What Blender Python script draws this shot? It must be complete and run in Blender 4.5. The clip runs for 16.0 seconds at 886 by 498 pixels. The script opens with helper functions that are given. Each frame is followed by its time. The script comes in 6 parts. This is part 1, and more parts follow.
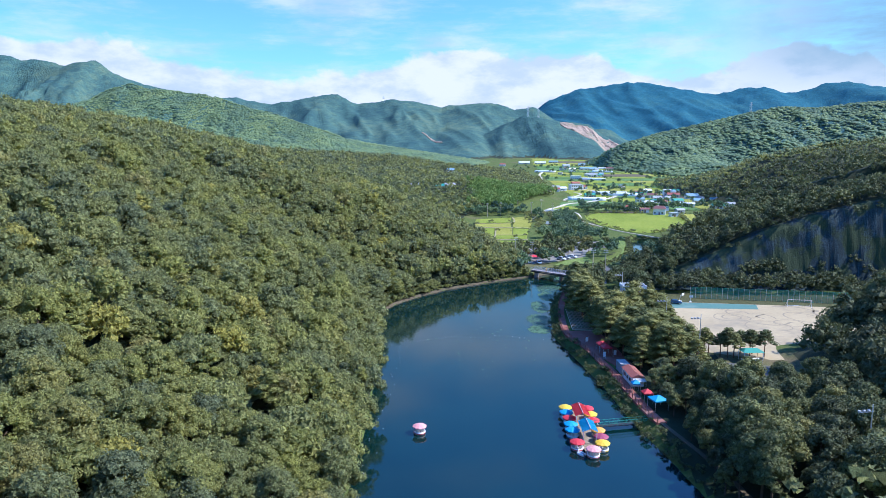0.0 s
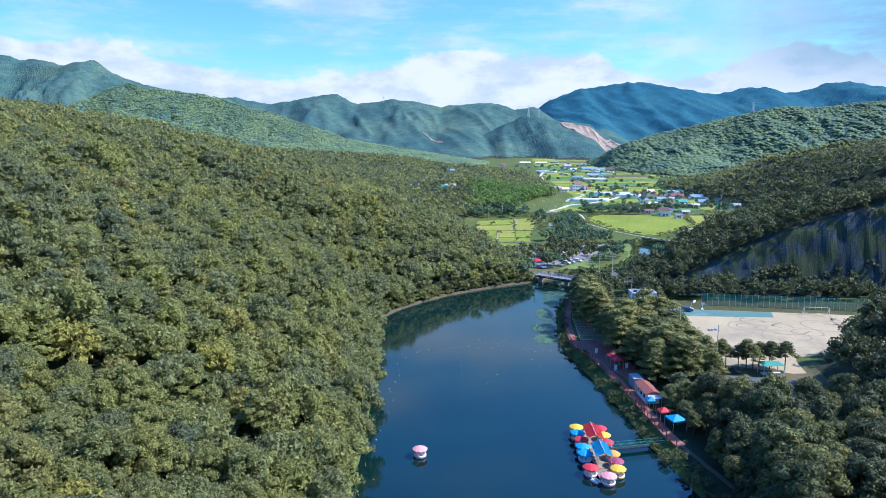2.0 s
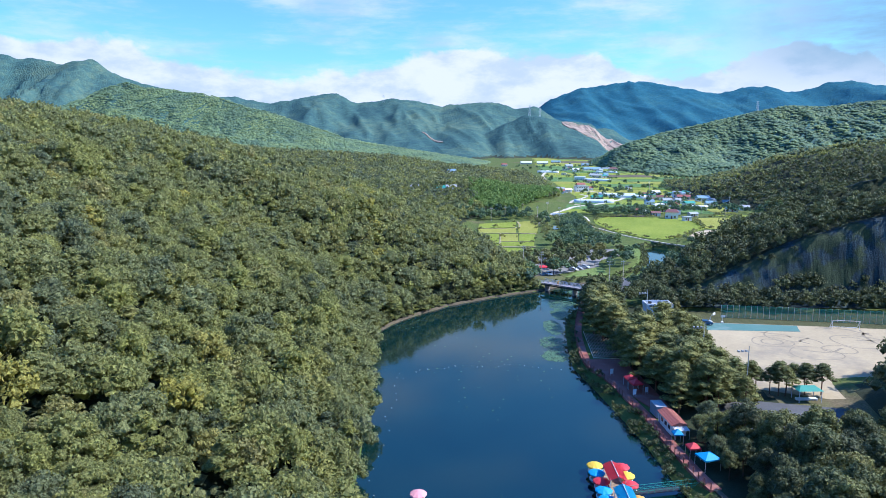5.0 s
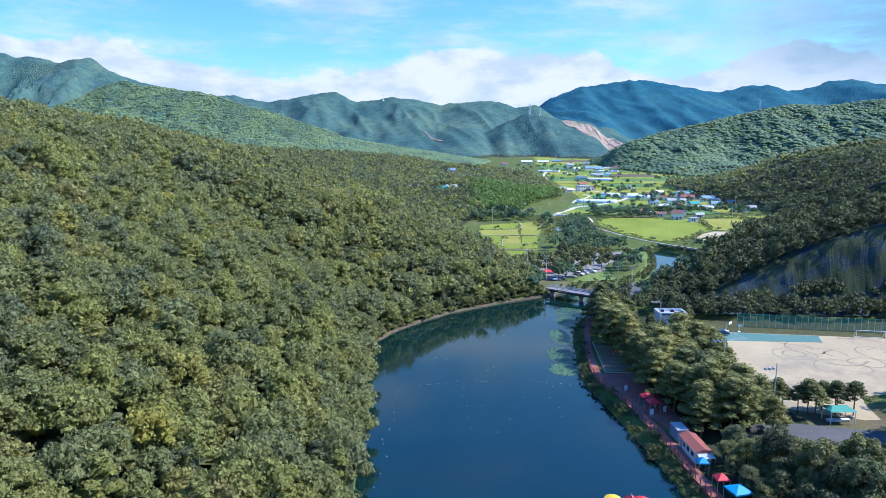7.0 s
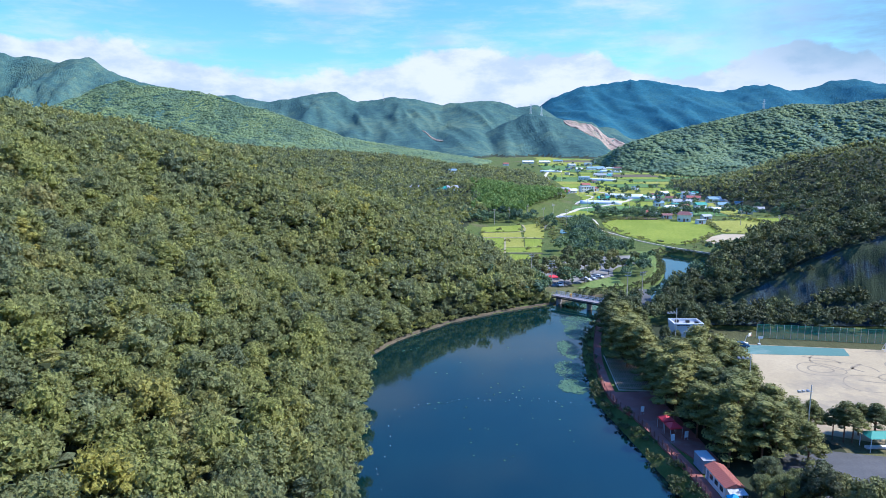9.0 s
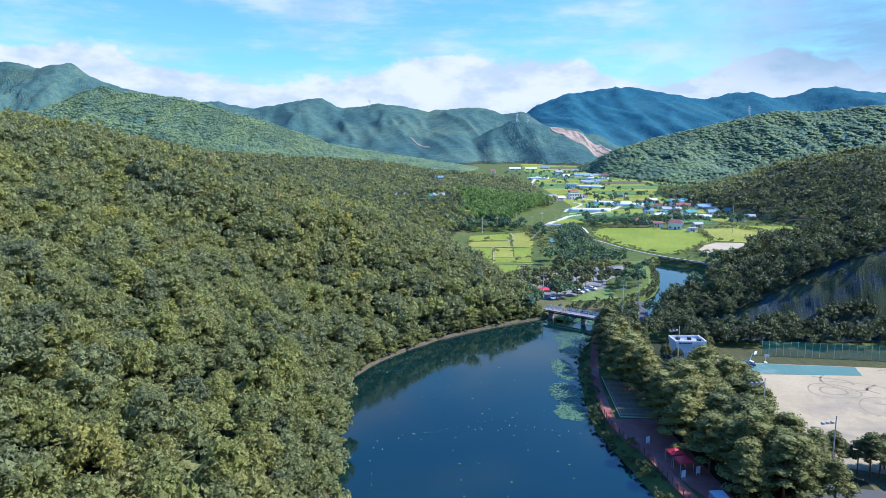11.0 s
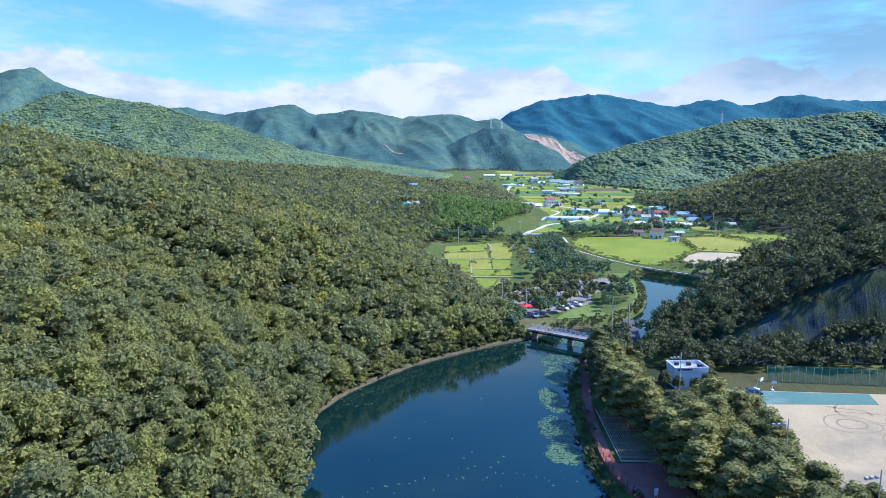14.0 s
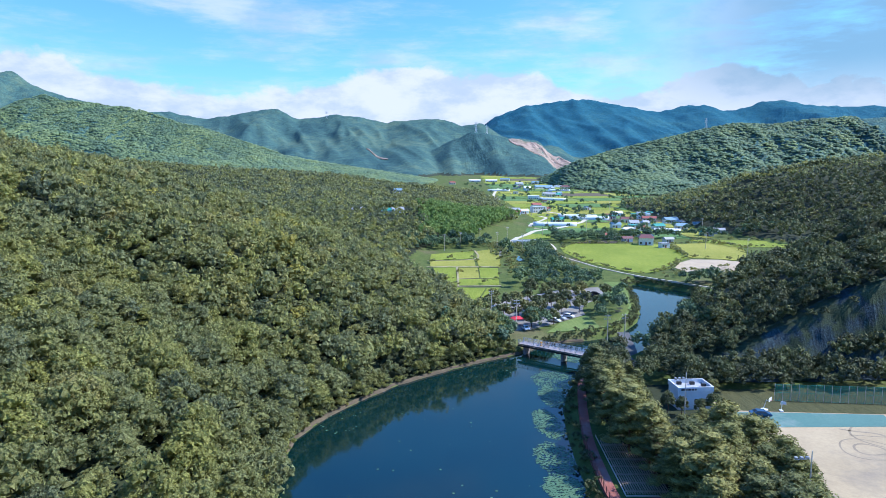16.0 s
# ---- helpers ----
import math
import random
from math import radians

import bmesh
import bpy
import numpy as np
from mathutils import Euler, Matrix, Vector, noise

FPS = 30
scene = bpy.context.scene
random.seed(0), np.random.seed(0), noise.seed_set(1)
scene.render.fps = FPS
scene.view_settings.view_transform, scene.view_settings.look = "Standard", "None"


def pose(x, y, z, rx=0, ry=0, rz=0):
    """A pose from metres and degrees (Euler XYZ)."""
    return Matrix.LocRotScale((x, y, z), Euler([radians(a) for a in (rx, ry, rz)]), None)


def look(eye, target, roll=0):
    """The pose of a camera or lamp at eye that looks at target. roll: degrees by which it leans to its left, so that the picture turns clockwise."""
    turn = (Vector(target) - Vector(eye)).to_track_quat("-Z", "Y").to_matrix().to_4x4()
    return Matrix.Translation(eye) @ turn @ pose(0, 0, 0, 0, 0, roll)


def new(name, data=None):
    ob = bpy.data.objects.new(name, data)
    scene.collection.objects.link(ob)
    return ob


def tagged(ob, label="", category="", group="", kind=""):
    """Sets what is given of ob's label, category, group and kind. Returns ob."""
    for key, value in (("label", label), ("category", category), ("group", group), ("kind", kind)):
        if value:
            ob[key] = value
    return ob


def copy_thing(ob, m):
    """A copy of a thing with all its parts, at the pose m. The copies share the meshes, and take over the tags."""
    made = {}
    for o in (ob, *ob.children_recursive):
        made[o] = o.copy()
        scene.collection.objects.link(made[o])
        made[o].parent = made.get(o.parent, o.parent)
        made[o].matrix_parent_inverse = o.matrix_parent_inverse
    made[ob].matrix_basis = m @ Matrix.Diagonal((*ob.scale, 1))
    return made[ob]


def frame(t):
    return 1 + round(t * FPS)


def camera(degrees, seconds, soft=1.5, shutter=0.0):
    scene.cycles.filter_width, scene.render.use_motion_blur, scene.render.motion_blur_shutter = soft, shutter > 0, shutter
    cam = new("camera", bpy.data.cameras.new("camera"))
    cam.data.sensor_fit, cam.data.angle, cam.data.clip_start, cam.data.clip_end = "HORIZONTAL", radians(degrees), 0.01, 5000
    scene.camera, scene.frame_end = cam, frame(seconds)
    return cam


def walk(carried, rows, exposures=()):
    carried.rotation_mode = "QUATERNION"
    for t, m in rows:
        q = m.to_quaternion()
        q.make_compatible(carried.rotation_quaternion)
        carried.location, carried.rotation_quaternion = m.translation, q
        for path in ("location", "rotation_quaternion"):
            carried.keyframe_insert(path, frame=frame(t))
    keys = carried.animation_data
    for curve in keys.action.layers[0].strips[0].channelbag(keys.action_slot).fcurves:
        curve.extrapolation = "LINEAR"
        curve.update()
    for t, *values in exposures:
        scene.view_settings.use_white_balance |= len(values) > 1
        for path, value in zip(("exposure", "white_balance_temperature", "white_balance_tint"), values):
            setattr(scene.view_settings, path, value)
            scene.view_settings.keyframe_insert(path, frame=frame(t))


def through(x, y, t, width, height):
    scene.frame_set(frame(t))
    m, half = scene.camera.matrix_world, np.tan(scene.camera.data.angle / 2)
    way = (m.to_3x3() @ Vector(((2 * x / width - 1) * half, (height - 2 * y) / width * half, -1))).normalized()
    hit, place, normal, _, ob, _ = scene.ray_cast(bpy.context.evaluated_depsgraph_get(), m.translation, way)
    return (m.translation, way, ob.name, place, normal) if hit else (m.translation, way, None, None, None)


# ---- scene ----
cam = camera(67.3, 16.0, soft=0.75)
PATH = [
    (0, (2.002, -2.09, 54.73), (1.945, -0.115, 54.42), 0.0),
    (0.5, (1.785, 0.223, 54.763), (1.728, 2.198, 54.453), 0.0),
    (1, (1.599, 2.56, 54.804), (1.542, 4.535, 54.494), 0.0),
    (1.5, (1.456, 4.891, 54.848), (1.399, 6.866, 54.538), 0.0),
    (2, (1.337, 7.217, 54.91), (1.28, 9.192, 54.6), 0.0),
    (2.5, (1.179, 9.572, 54.989), (1.122, 11.547, 54.678), 0.0),
    (3, (1.026, 11.938, 55.065), (0.97, 13.913, 54.754), 0.0),
    (3.5, (0.944, 14.365, 55.133), (0.887, 16.34, 54.822), 0.0),
    (4, (0.871, 16.885, 55.207), (0.813, 18.86, 54.897), 0.0),
    (6.5, (0.214, 29.984, 55.559), (0.156, 31.958, 55.244), 0.0),
    (7, (-0.02, 32.831, 55.572), (-0.077, 34.805, 55.257), 0.0),
    (7.5, (-0.16, 35.773, 55.566), (-0.218, 37.747, 55.249), 0.0),
    (8, (-0.271, 38.73, 55.541), (-0.328, 40.704, 55.224), 0.0),
    (8.5, (-0.332, 41.634, 55.5), (-0.39, 43.608, 55.182), 0.0),
    (9, (-0.351, 44.546, 55.492), (-0.41, 46.52, 55.177), 0.0),
    (11.5, (-0.705, 59.307, 55.452), (-0.708, 61.286, 55.16), 0.0),
    (12, (-0.71, 62.295, 55.48), (-0.699, 64.275, 55.191), 0.0),
    (12.5, (-0.676, 65.259, 55.524), (-0.654, 67.238, 55.239), 0.0),
    (13, (-0.789, 68.176, 55.529), (-0.754, 70.155, 55.247), 0.0),
    (13.5, (-0.893, 71.047, 55.545), (-0.847, 73.027, 55.267), 0.0),
    (14, (-0.92, 73.859, 55.579), (-0.862, 75.839, 55.303), 0.0),
    (14.5, (-0.863, 76.614, 55.636), (-0.794, 78.594, 55.364), 0.0),
    (15, (-0.832, 79.364, 55.677), (-0.751, 81.344, 55.408), 0.0),
    (15.5, (-0.808, 82.108, 55.701), (-0.715, 84.088, 55.435), 0.0),
    (16, (-0.889, 84.925, 55.701), (-0.786, 86.905, 55.439), 0.0),
]
walk(cam, [(t, look(eye, target, roll)) for t, eye, target, roll in PATH], exposures=[(0, 0.39, 5500, 15), (8, 0.38, 5500, 15), (16, 0.35, 5500, 15)])

import functools

# ---- world, sun, exposure ----
SUN_AZ, SUN_EL = 87.0, 45.0   # degrees clockwise from +y, and above the horizon
world = bpy.data.worlds.new("sky")
scene.world = world
world.use_nodes = True
wn, wl = world.node_tree.nodes, world.node_tree.links
wn.clear()
w_out = wn.new("ShaderNodeOutputWorld")
w_bg = wn.new("ShaderNodeBackground")
w_bg.inputs["Strength"].default_value = 0.122
w_sky = wn.new("ShaderNodeTexSky")
w_sky.sky_type = "NISHITA"
w_sky.sun_disc = False
w_sky.sun_elevation = radians(SUN_EL)
w_sky.sun_rotation = radians(SUN_AZ)
w_sky.air_density, w_sky.dust_density, w_sky.ozone_density = 1.0, 0.6, 2.0
w_geo = wn.new("ShaderNodeTexCoord")
w_sep = wn.new("ShaderNodeSeparateXYZ")
wl.new(w_geo.outputs["Generated"], w_sep.inputs[0])


def w_math(op, a, b=None, clamp=False):
    n = wn.new("ShaderNodeMath")
    n.operation, n.use_clamp = op, clamp
    for k, v in enumerate((a, b)):
        if v is None:
            continue
        if isinstance(v, (int, float)):
            n.inputs[k].default_value = v
        else:
            wl.new(v, n.inputs[k])
    return n.outputs[0]


def w_noise(scale, detail, rough, stretch, shift):
    mp = wn.new("ShaderNodeMapping")
    mp.inputs["Scale"].default_value = stretch
    mp.inputs["Location"].default_value = shift
    wl.new(w_geo.outputs["Generated"], mp.inputs[0])
    n = wn.new("ShaderNodeTexNoise")
    n.inputs["Scale"].default_value, n.inputs["Detail"].default_value, n.inputs["Roughness"].default_value = scale, detail, rough
    wl.new(mp.outputs[0], n.inputs["Vector"])
    return n.outputs["Fac"]


def w_ramp(fac, lo, hi):
    n = wn.new("ShaderNodeMapRange")
    n.interpolation_type = "SMOOTHSTEP"
    n.inputs["From Min"].default_value, n.inputs["From Max"].default_value = lo, hi
    wl.new(fac, n.inputs["Value"])
    return n.outputs["Result"]


up = w_sep.outputs["Z"]
# a bank of cumulus low over the ridges, its top edge billowing, and thin cirrus above
billow = w_noise(7.0, 7.0, 0.55, (1, 1, 1.5), (0.3, 0.1, 0.45))
edge = w_math("ADD", w_math("MULTIPLY", w_math("SUBTRACT", billow, 0.5), 0.17), 0.122)
bank = w_ramp(w_math("SUBTRACT", edge, up), -0.004, 0.016)
thin = w_noise(3.2, 8.0, 0.62, (1, 1, 5.0), (1.7, 0.4, 0.2))
cirrus = w_math("MULTIPLY", w_math("MULTIPLY", w_ramp(thin, 0.44, 0.70), 0.68), w_ramp(up, 0.55, 0.3))
haze = w_math("MULTIPLY", w_math("MULTIPLY", w_ramp(w_sep.outputs["X"], 0.24, 0.46), w_ramp(thin, 0.30, 0.52)), w_math("MULTIPLY", w_ramp(up, 0.42, 0.24), 0.85))
cover = w_math("MAXIMUM", w_math("MAXIMUM", bank, cirrus), haze, True)
soft_in = w_noise(11.0, 6.0, 0.6, (1, 1, 2.2), (0.9, 0.2, 0.7))
cl = wn.new("ShaderNodeMixRGB")
cl.inputs[1].default_value, cl.inputs[2].default_value = (4.0, 4.7, 5.2, 1), (5.7, 5.95, 6.1, 1)
wl.new(w_ramp(soft_in, 0.36, 0.60), cl.inputs[0])
veil = wn.new("ShaderNodeMixRGB")
veil.inputs[2].default_value = (1.8, 3.0, 3.9, 1)
wl.new(w_math("MULTIPLY", w_ramp(w_sep.outputs["X"], 0.24, 0.52), w_ramp(up, 0.04, 0.14)), veil.inputs[0])
wl.new(cl.outputs[0], veil.inputs[1])
tint = wn.new("ShaderNodeMixRGB")
tint.blend_type = "MULTIPLY"
tint.inputs[0].default_value = 1.0
high = wn.new("ShaderNodeMixRGB")
high.inputs[1].default_value, high.inputs[2].default_value = (0.70, 1.13, 1.21, 1), (0.54, 1.28, 2.15, 1)
wl.new(w_ramp(up, 0.22, 0.6), high.inputs[0])
wl.new(high.outputs[0], tint.inputs[2])
wl.new(w_sky.outputs[0], tint.inputs[1])
mixsky = wn.new("ShaderNodeMixRGB")
wl.new(cover, mixsky.inputs[0])
wl.new(tint.outputs[0], mixsky.inputs[1])
wl.new(veil.outputs[0], mixsky.inputs[2])
wl.new(mixsky.outputs[0], w_bg.inputs["Color"])
wl.new(w_bg.outputs[0], w_out.inputs[0])

sun_data = bpy.data.lights.new("sun", "SUN")
sun_data.energy, sun_data.angle, sun_data.color = 6.1, radians(0.6), (1.0, 0.92, 0.78)
az, el = radians(SUN_AZ), radians(SUN_EL)
TO_SUN = Vector((math.sin(az) * math.cos(el), math.cos(az) * math.cos(el), math.sin(el)))
sun = new("sun", sun_data)
sun.matrix_world = look(TO_SUN * 400, (0, 0, 0))
scene.view_settings.exposure = 0.0

# ---- materials ----


def material(name, rough=0.8, metal=0.0, spec=0.3):
    m = bpy.data.materials.new(name)
    m.use_nodes = True
    b = m.node_tree.nodes["Principled BSDF"]
    b.inputs["Roughness"].default_value, b.inputs["Metallic"].default_value = rough, metal
    b.inputs["Specular IOR Level"].default_value = spec
    return m, m.node_tree.nodes, m.node_tree.links, b


def ramp(nodes, links, fac, stops):
    r = nodes.new("ShaderNodeValToRGB")
    while len(r.color_ramp.elements) < len(stops):
        r.color_ramp.elements.new(0.5)
    for e, (p, c) in zip(r.color_ramp.elements, stops):
        e.position, e.color = p, (*c, 1)
    if fac is not None:
        links.new(fac, r.inputs[0])
    return r.outputs[0]


def noise_fac(nodes, links, scale, detail=5.0, rough=0.6, stretch=(1, 1, 1), coord="Object"):
    tc, mp, n = nodes.new("ShaderNodeTexCoord"), nodes.new("ShaderNodeMapping"), nodes.new("ShaderNodeTexNoise")
    mp.inputs["Scale"].default_value = stretch
    links.new(tc.outputs[coord], mp.inputs[0])
    links.new(mp.outputs[0], n.inputs["Vector"])
    n.inputs["Scale"].default_value, n.inputs["Detail"].default_value, n.inputs["Roughness"].default_value = scale, detail, rough
    return n.outputs["Fac"]


def mix(nodes, links, fac, a, b, mode="MIX"):
    m = nodes.new("ShaderNodeMixRGB")
    m.blend_type = mode
    for k, v in enumerate((fac, a, b)):
        if isinstance(v, (int, float)):
            m.inputs[k].default_value = v
        elif isinstance(v, tuple):
            m.inputs[k].default_value = (*v, 1)
        else:
            links.new(v, m.inputs[k])
    return m.outputs[0]


def bump(nodes, links, bsdf, fac, strength=0.4, dist=0.05):
    n = nodes.new("ShaderNodeBump")
    n.inputs["Strength"].default_value, n.inputs["Distance"].default_value = strength, dist
    links.new(fac, n.inputs["Height"])
    links.new(n.outputs[0], bsdf.inputs["Normal"])


def surface(name, dark, light, scale=1.5, fine=14.0, rough=0.8, metal=0.0, spec=0.3, relief=0.3, dist=0.03, stains=None, coord="Object", vary=0.0):
    """A weathered surface: two scales of variation between two tones, optional stains, fine relief."""
    m, nodes, links, b = material(name, rough, metal, spec)
    big = noise_fac(nodes, links, scale, 4, 0.6, coord=coord)
    small = noise_fac(nodes, links, fine, 6, 0.7, coord=coord)
    col = ramp(nodes, links, mix(nodes, links, 0.5, big, small), [(0.3, dark), (0.7, light)])
    if stains:
        col = mix(nodes, links, ramp(nodes, links, noise_fac(nodes, links, scale * 0.6, 6, 0.7, coord=coord), [(0.5, (0, 0, 0)), (0.72, (1, 1, 1))]), col, stains)
    if vary:
        oi = nodes.new("ShaderNodeObjectInfo")
        hs = nodes.new("ShaderNodeHueSaturation")
        mr = nodes.new("ShaderNodeMapRange")
        mr.inputs["To Min"].default_value, mr.inputs["To Max"].default_value = 1 - vary, 1 + vary
        links.new(oi.outputs["Random"], mr.inputs["Value"])
        links.new(mr.outputs[0], hs.inputs["Value"])
        links.new(col, hs.inputs["Color"])
        col = hs.outputs[0]
    links.new(col, b.inputs["Base Color"])
    bump(nodes, links, b, small, relief, dist)
    return m


def foliage(name, tones, source, through=0.48, rough=0.65, vary=0.3):
    """Leaves: tone by tree (Object Info or the mesh's tint), by leaf island, and by a slow drift over the slope."""
    m, nodes, links, b = material(name, rough, 0, 0.25)
    if source == "object":
        t = nodes.new("ShaderNodeObjectInfo").outputs["Random"]
    else:
        at = nodes.new("ShaderNodeAttribute")
        at.attribute_name = "tint"
        t = at.outputs["Fac"]
    col = ramp(nodes, links, t, tones)
    isl = nodes.new("ShaderNodeNewGeometry").outputs["Random Per Island"]
    mr = nodes.new("ShaderNodeMapRange")
    mr.inputs["To Min"].default_value, mr.inputs["To Max"].default_value = 1 - vary, 1 + vary
    links.new(isl, mr.inputs["Value"])
    hs = nodes.new("ShaderNodeHueSaturation")
    links.new(mr.outputs[0], hs.inputs["Value"])
    links.new(col, hs.inputs["Color"])
    # leaflets within each spray: lighter and darker specks, and a ruffled surface
    speck = noise_fac(nodes, links, 5.5, 4, 0.7)
    ms = nodes.new("ShaderNodeMapRange")
    ms.inputs["From Min"].default_value, ms.inputs["From Max"].default_value = 0.3, 0.7
    ms.inputs["To Min"].default_value, ms.inputs["To Max"].default_value = 0.45, 1.6
    links.new(speck, ms.inputs["Value"])
    hv = nodes.new("ShaderNodeMath")
    hv.operation = "MULTIPLY"
    links.new(ms.outputs[0], hv.inputs[0])
    links.new(mr.outputs[0], hv.inputs[1])
    links.new(hv.outputs[0], hs.inputs["Value"])
    bump(nodes, links, b, speck, 0.9, 0.22)
    links.new(hs.outputs[0], b.inputs["Base Color"])
    if through:
        tr, mx, out = nodes.new("ShaderNodeBsdfTranslucent"), nodes.new("ShaderNodeMixShader"), nodes["Material Output"]
        links.new(hs.outputs[0], tr.inputs["Color"])
        mx.inputs[0].default_value = through
        links.new(b.outputs[0], mx.inputs[1])
        links.new(tr.outputs[0], mx.inputs[2])
        links.new(mx.outputs[0], out.inputs["Surface"])
    return m


BROAD = [(0.0, (0.172, 0.20, 0.106)), (0.3, (0.232, 0.252, 0.106)), (0.55, (0.275, 0.287, 0.100)), (0.8, (0.306, 0.315, 0.090)), (0.96, (0.305, 0.288, 0.11)), (1.0, (0.39, 0.36, 0.085))]
PINE = [(0.0, (0.115, 0.135, 0.052)), (0.5, (0.19, 0.20, 0.064)), (1.0, (0.26, 0.25, 0.074))]
# FAR leans blue-green: distance haze is put into these leaf tones
FAR = [(0.0, (0.085, 0.145, 0.092)), (0.5, (0.138, 0.208, 0.100)), (1.0, (0.200, 0.265, 0.104))]
# DARK: darker green leaves, with the shade of the east slopes put into the tone
DARK = [(0.0, (0.088, 0.10, 0.048)), (0.5, (0.128, 0.148, 0.060)), (0.85, (0.178, 0.186, 0.064)), (1.0, (0.225, 0.212, 0.068))]
leaf_broad = foliage("leaves_broad", BROAD, "object")
leaf_broad_stuff = foliage("leaves_forest", BROAD, "mesh")
leaf_dark = foliage("leaves_dark", DARK, "object", 0.22)
leaf_dark_stuff = foliage("leaves_dark_forest", DARK, "mesh", 0.22)
leaf_pine = foliage("needles", PINE, "object", 0.25)
leaf_far = foliage("leaves_far", FAR, "mesh", 0.25, vary=0.15)
leaf_plant = foliage("leaves_plantation", [(0.0, (0.17, 0.27, 0.075)), (1.0, (0.24, 0.33, 0.095))], "mesh", 0.45)
bark = surface("bark", (0.05, 0.035, 0.025), (0.14, 0.10, 0.075), 2, 20, 0.9)
bark_pine = surface("bark_pine", (0.10, 0.05, 0.03), (0.24, 0.13, 0.08), 2, 20, 0.9)


def ground_material():
    m, nodes, links, b = material("ground", 0.95, 0, 0.1)
    big, mid, fine = noise_fac(nodes, links, 0.02, 5), noise_fac(nodes, links, 0.25, 5), noise_fac(nodes, links, 2.5, 6)
    grass = ramp(nodes, links, mix(nodes, links, 0.5, mid, fine), [(0.3, (0.045, 0.07, 0.022)), (0.5, (0.085, 0.115, 0.03)), (0.7, (0.15, 0.15, 0.055))])
    soil = ramp(nodes, links, fine, [(0.3, (0.09, 0.07, 0.045)), (0.7, (0.2, 0.16, 0.10))])
    links.new(mix(nodes, links, ramp(nodes, links, big, [(0.55, (0, 0, 0)), (0.7, (1, 1, 1))]), grass, soil), b.inputs["Base Color"])
    bump(nodes, links, b, fine, 0.6, 0.3)
    return m


def far_hill_material(name, tones):
    """Wooded slopes kilometres away: crowns as cells of relief, dark clefts between."""
    m, nodes, links, b = material(name, 0.95, 0, 0.05)
    tc = nodes.new("ShaderNodeTexCoord")
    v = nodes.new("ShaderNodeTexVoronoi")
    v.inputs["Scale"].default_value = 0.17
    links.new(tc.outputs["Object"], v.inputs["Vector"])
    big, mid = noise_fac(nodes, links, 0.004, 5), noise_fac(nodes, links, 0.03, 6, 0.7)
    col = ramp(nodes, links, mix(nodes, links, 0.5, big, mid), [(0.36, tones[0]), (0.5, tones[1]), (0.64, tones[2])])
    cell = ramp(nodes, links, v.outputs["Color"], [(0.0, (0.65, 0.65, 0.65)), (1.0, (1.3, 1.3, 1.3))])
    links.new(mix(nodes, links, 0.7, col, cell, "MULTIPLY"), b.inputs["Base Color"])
    inv = nodes.new("ShaderNodeMath")
    inv.operation = "SUBTRACT"
    inv.inputs[0].default_value = 1.0
    links.new(v.outputs["Distance"], inv.inputs[1])
    bump(nodes, links, b, inv.outputs[0], 0.85, 3.0)
    return m


def water_material():
    m, nodes, links, b = material("water", 0.06, 0, 1.0)
    big = noise_fac(nodes, links, 0.03, 4)
    links.new(ramp(nodes, links, big, [(0.35, (0.002, 0.015, 0.015)), (0.65, (0.004, 0.021, 0.020))]), b.inputs["Base Color"])
    b.inputs["IOR"].default_value = 1.33
    r = ramp(nodes, links, noise_fac(nodes, links, 0.05, 5, 0.6, (1, 0.5, 1)), [(0.4, (0.025, 0.025, 0.025)), (0.65, (0.09, 0.09, 0.09))])
    links.new(r, b.inputs["Roughness"])
    bump(nodes, links, b, noise_fac(nodes, links, 1.6, 5, 0.6, (1, 0.6, 1)), 0.10, 0.08)
    return m


M_ground, M_water = ground_material(), water_material()
# bluish tones put distance haze into the slope colour, strongest on the farthest ranges
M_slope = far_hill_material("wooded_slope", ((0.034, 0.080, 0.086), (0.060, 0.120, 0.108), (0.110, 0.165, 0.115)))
M_slope_far = far_hill_material("haze_tinted_slope", ((0.018, 0.084, 0.125), (0.026, 0.106, 0.145), (0.044, 0.130, 0.148)))
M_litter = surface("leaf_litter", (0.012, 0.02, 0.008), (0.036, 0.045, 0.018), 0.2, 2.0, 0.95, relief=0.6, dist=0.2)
M_mud = surface("bank_soil", (0.05, 0.042, 0.028), (0.16, 0.125, 0.08), 0.4, 4, 0.95)
M_sand = surface("sand", (0.33, 0.26, 0.165), (0.49, 0.40, 0.27), 0.09, 1.6, 0.95, stains=(0.25, 0.21, 0.16))


def rock_material():
    """Blue-grey rock, its shade put into the colour, with water-stain runs and creeping plants."""
    m, nodes, links, b = material("rock_face", 0.85, 0, 0.3)
    streak, patch, fine = noise_fac(nodes, links, 0.5, 6, 0.7, (2.2, 0.5, 0.12)), noise_fac(nodes, links, 0.12, 4), noise_fac(nodes, links, 2.0, 6, 0.7)
    stone = ramp(nodes, links, mix(nodes, links, 0.4, streak, fine), [(0.36, (0.010, 0.020, 0.026)), (0.5, (0.020, 0.042, 0.052)), (0.64, (0.058, 0.105, 0.12))])
    moss = ramp(nodes, links, fine, [(0.3, (0.02, 0.035, 0.018)), (0.7, (0.05, 0.075, 0.03))])
    links.new(mix(nodes, links, ramp(nodes, links, patch, [(0.44, (0, 0, 0)), (0.54, (1, 1, 1))]), stone, moss), b.inputs["Base Color"])
    bump(nodes, links, b, mix(nodes, links, 0.5, streak, fine), 0.6, 0.6)
    return m


M_rock = rock_material()
M_white = surface("white_paint", (0.66, 0.68, 0.70), (0.82, 0.82, 0.82), 0.8, 12, 0.6)

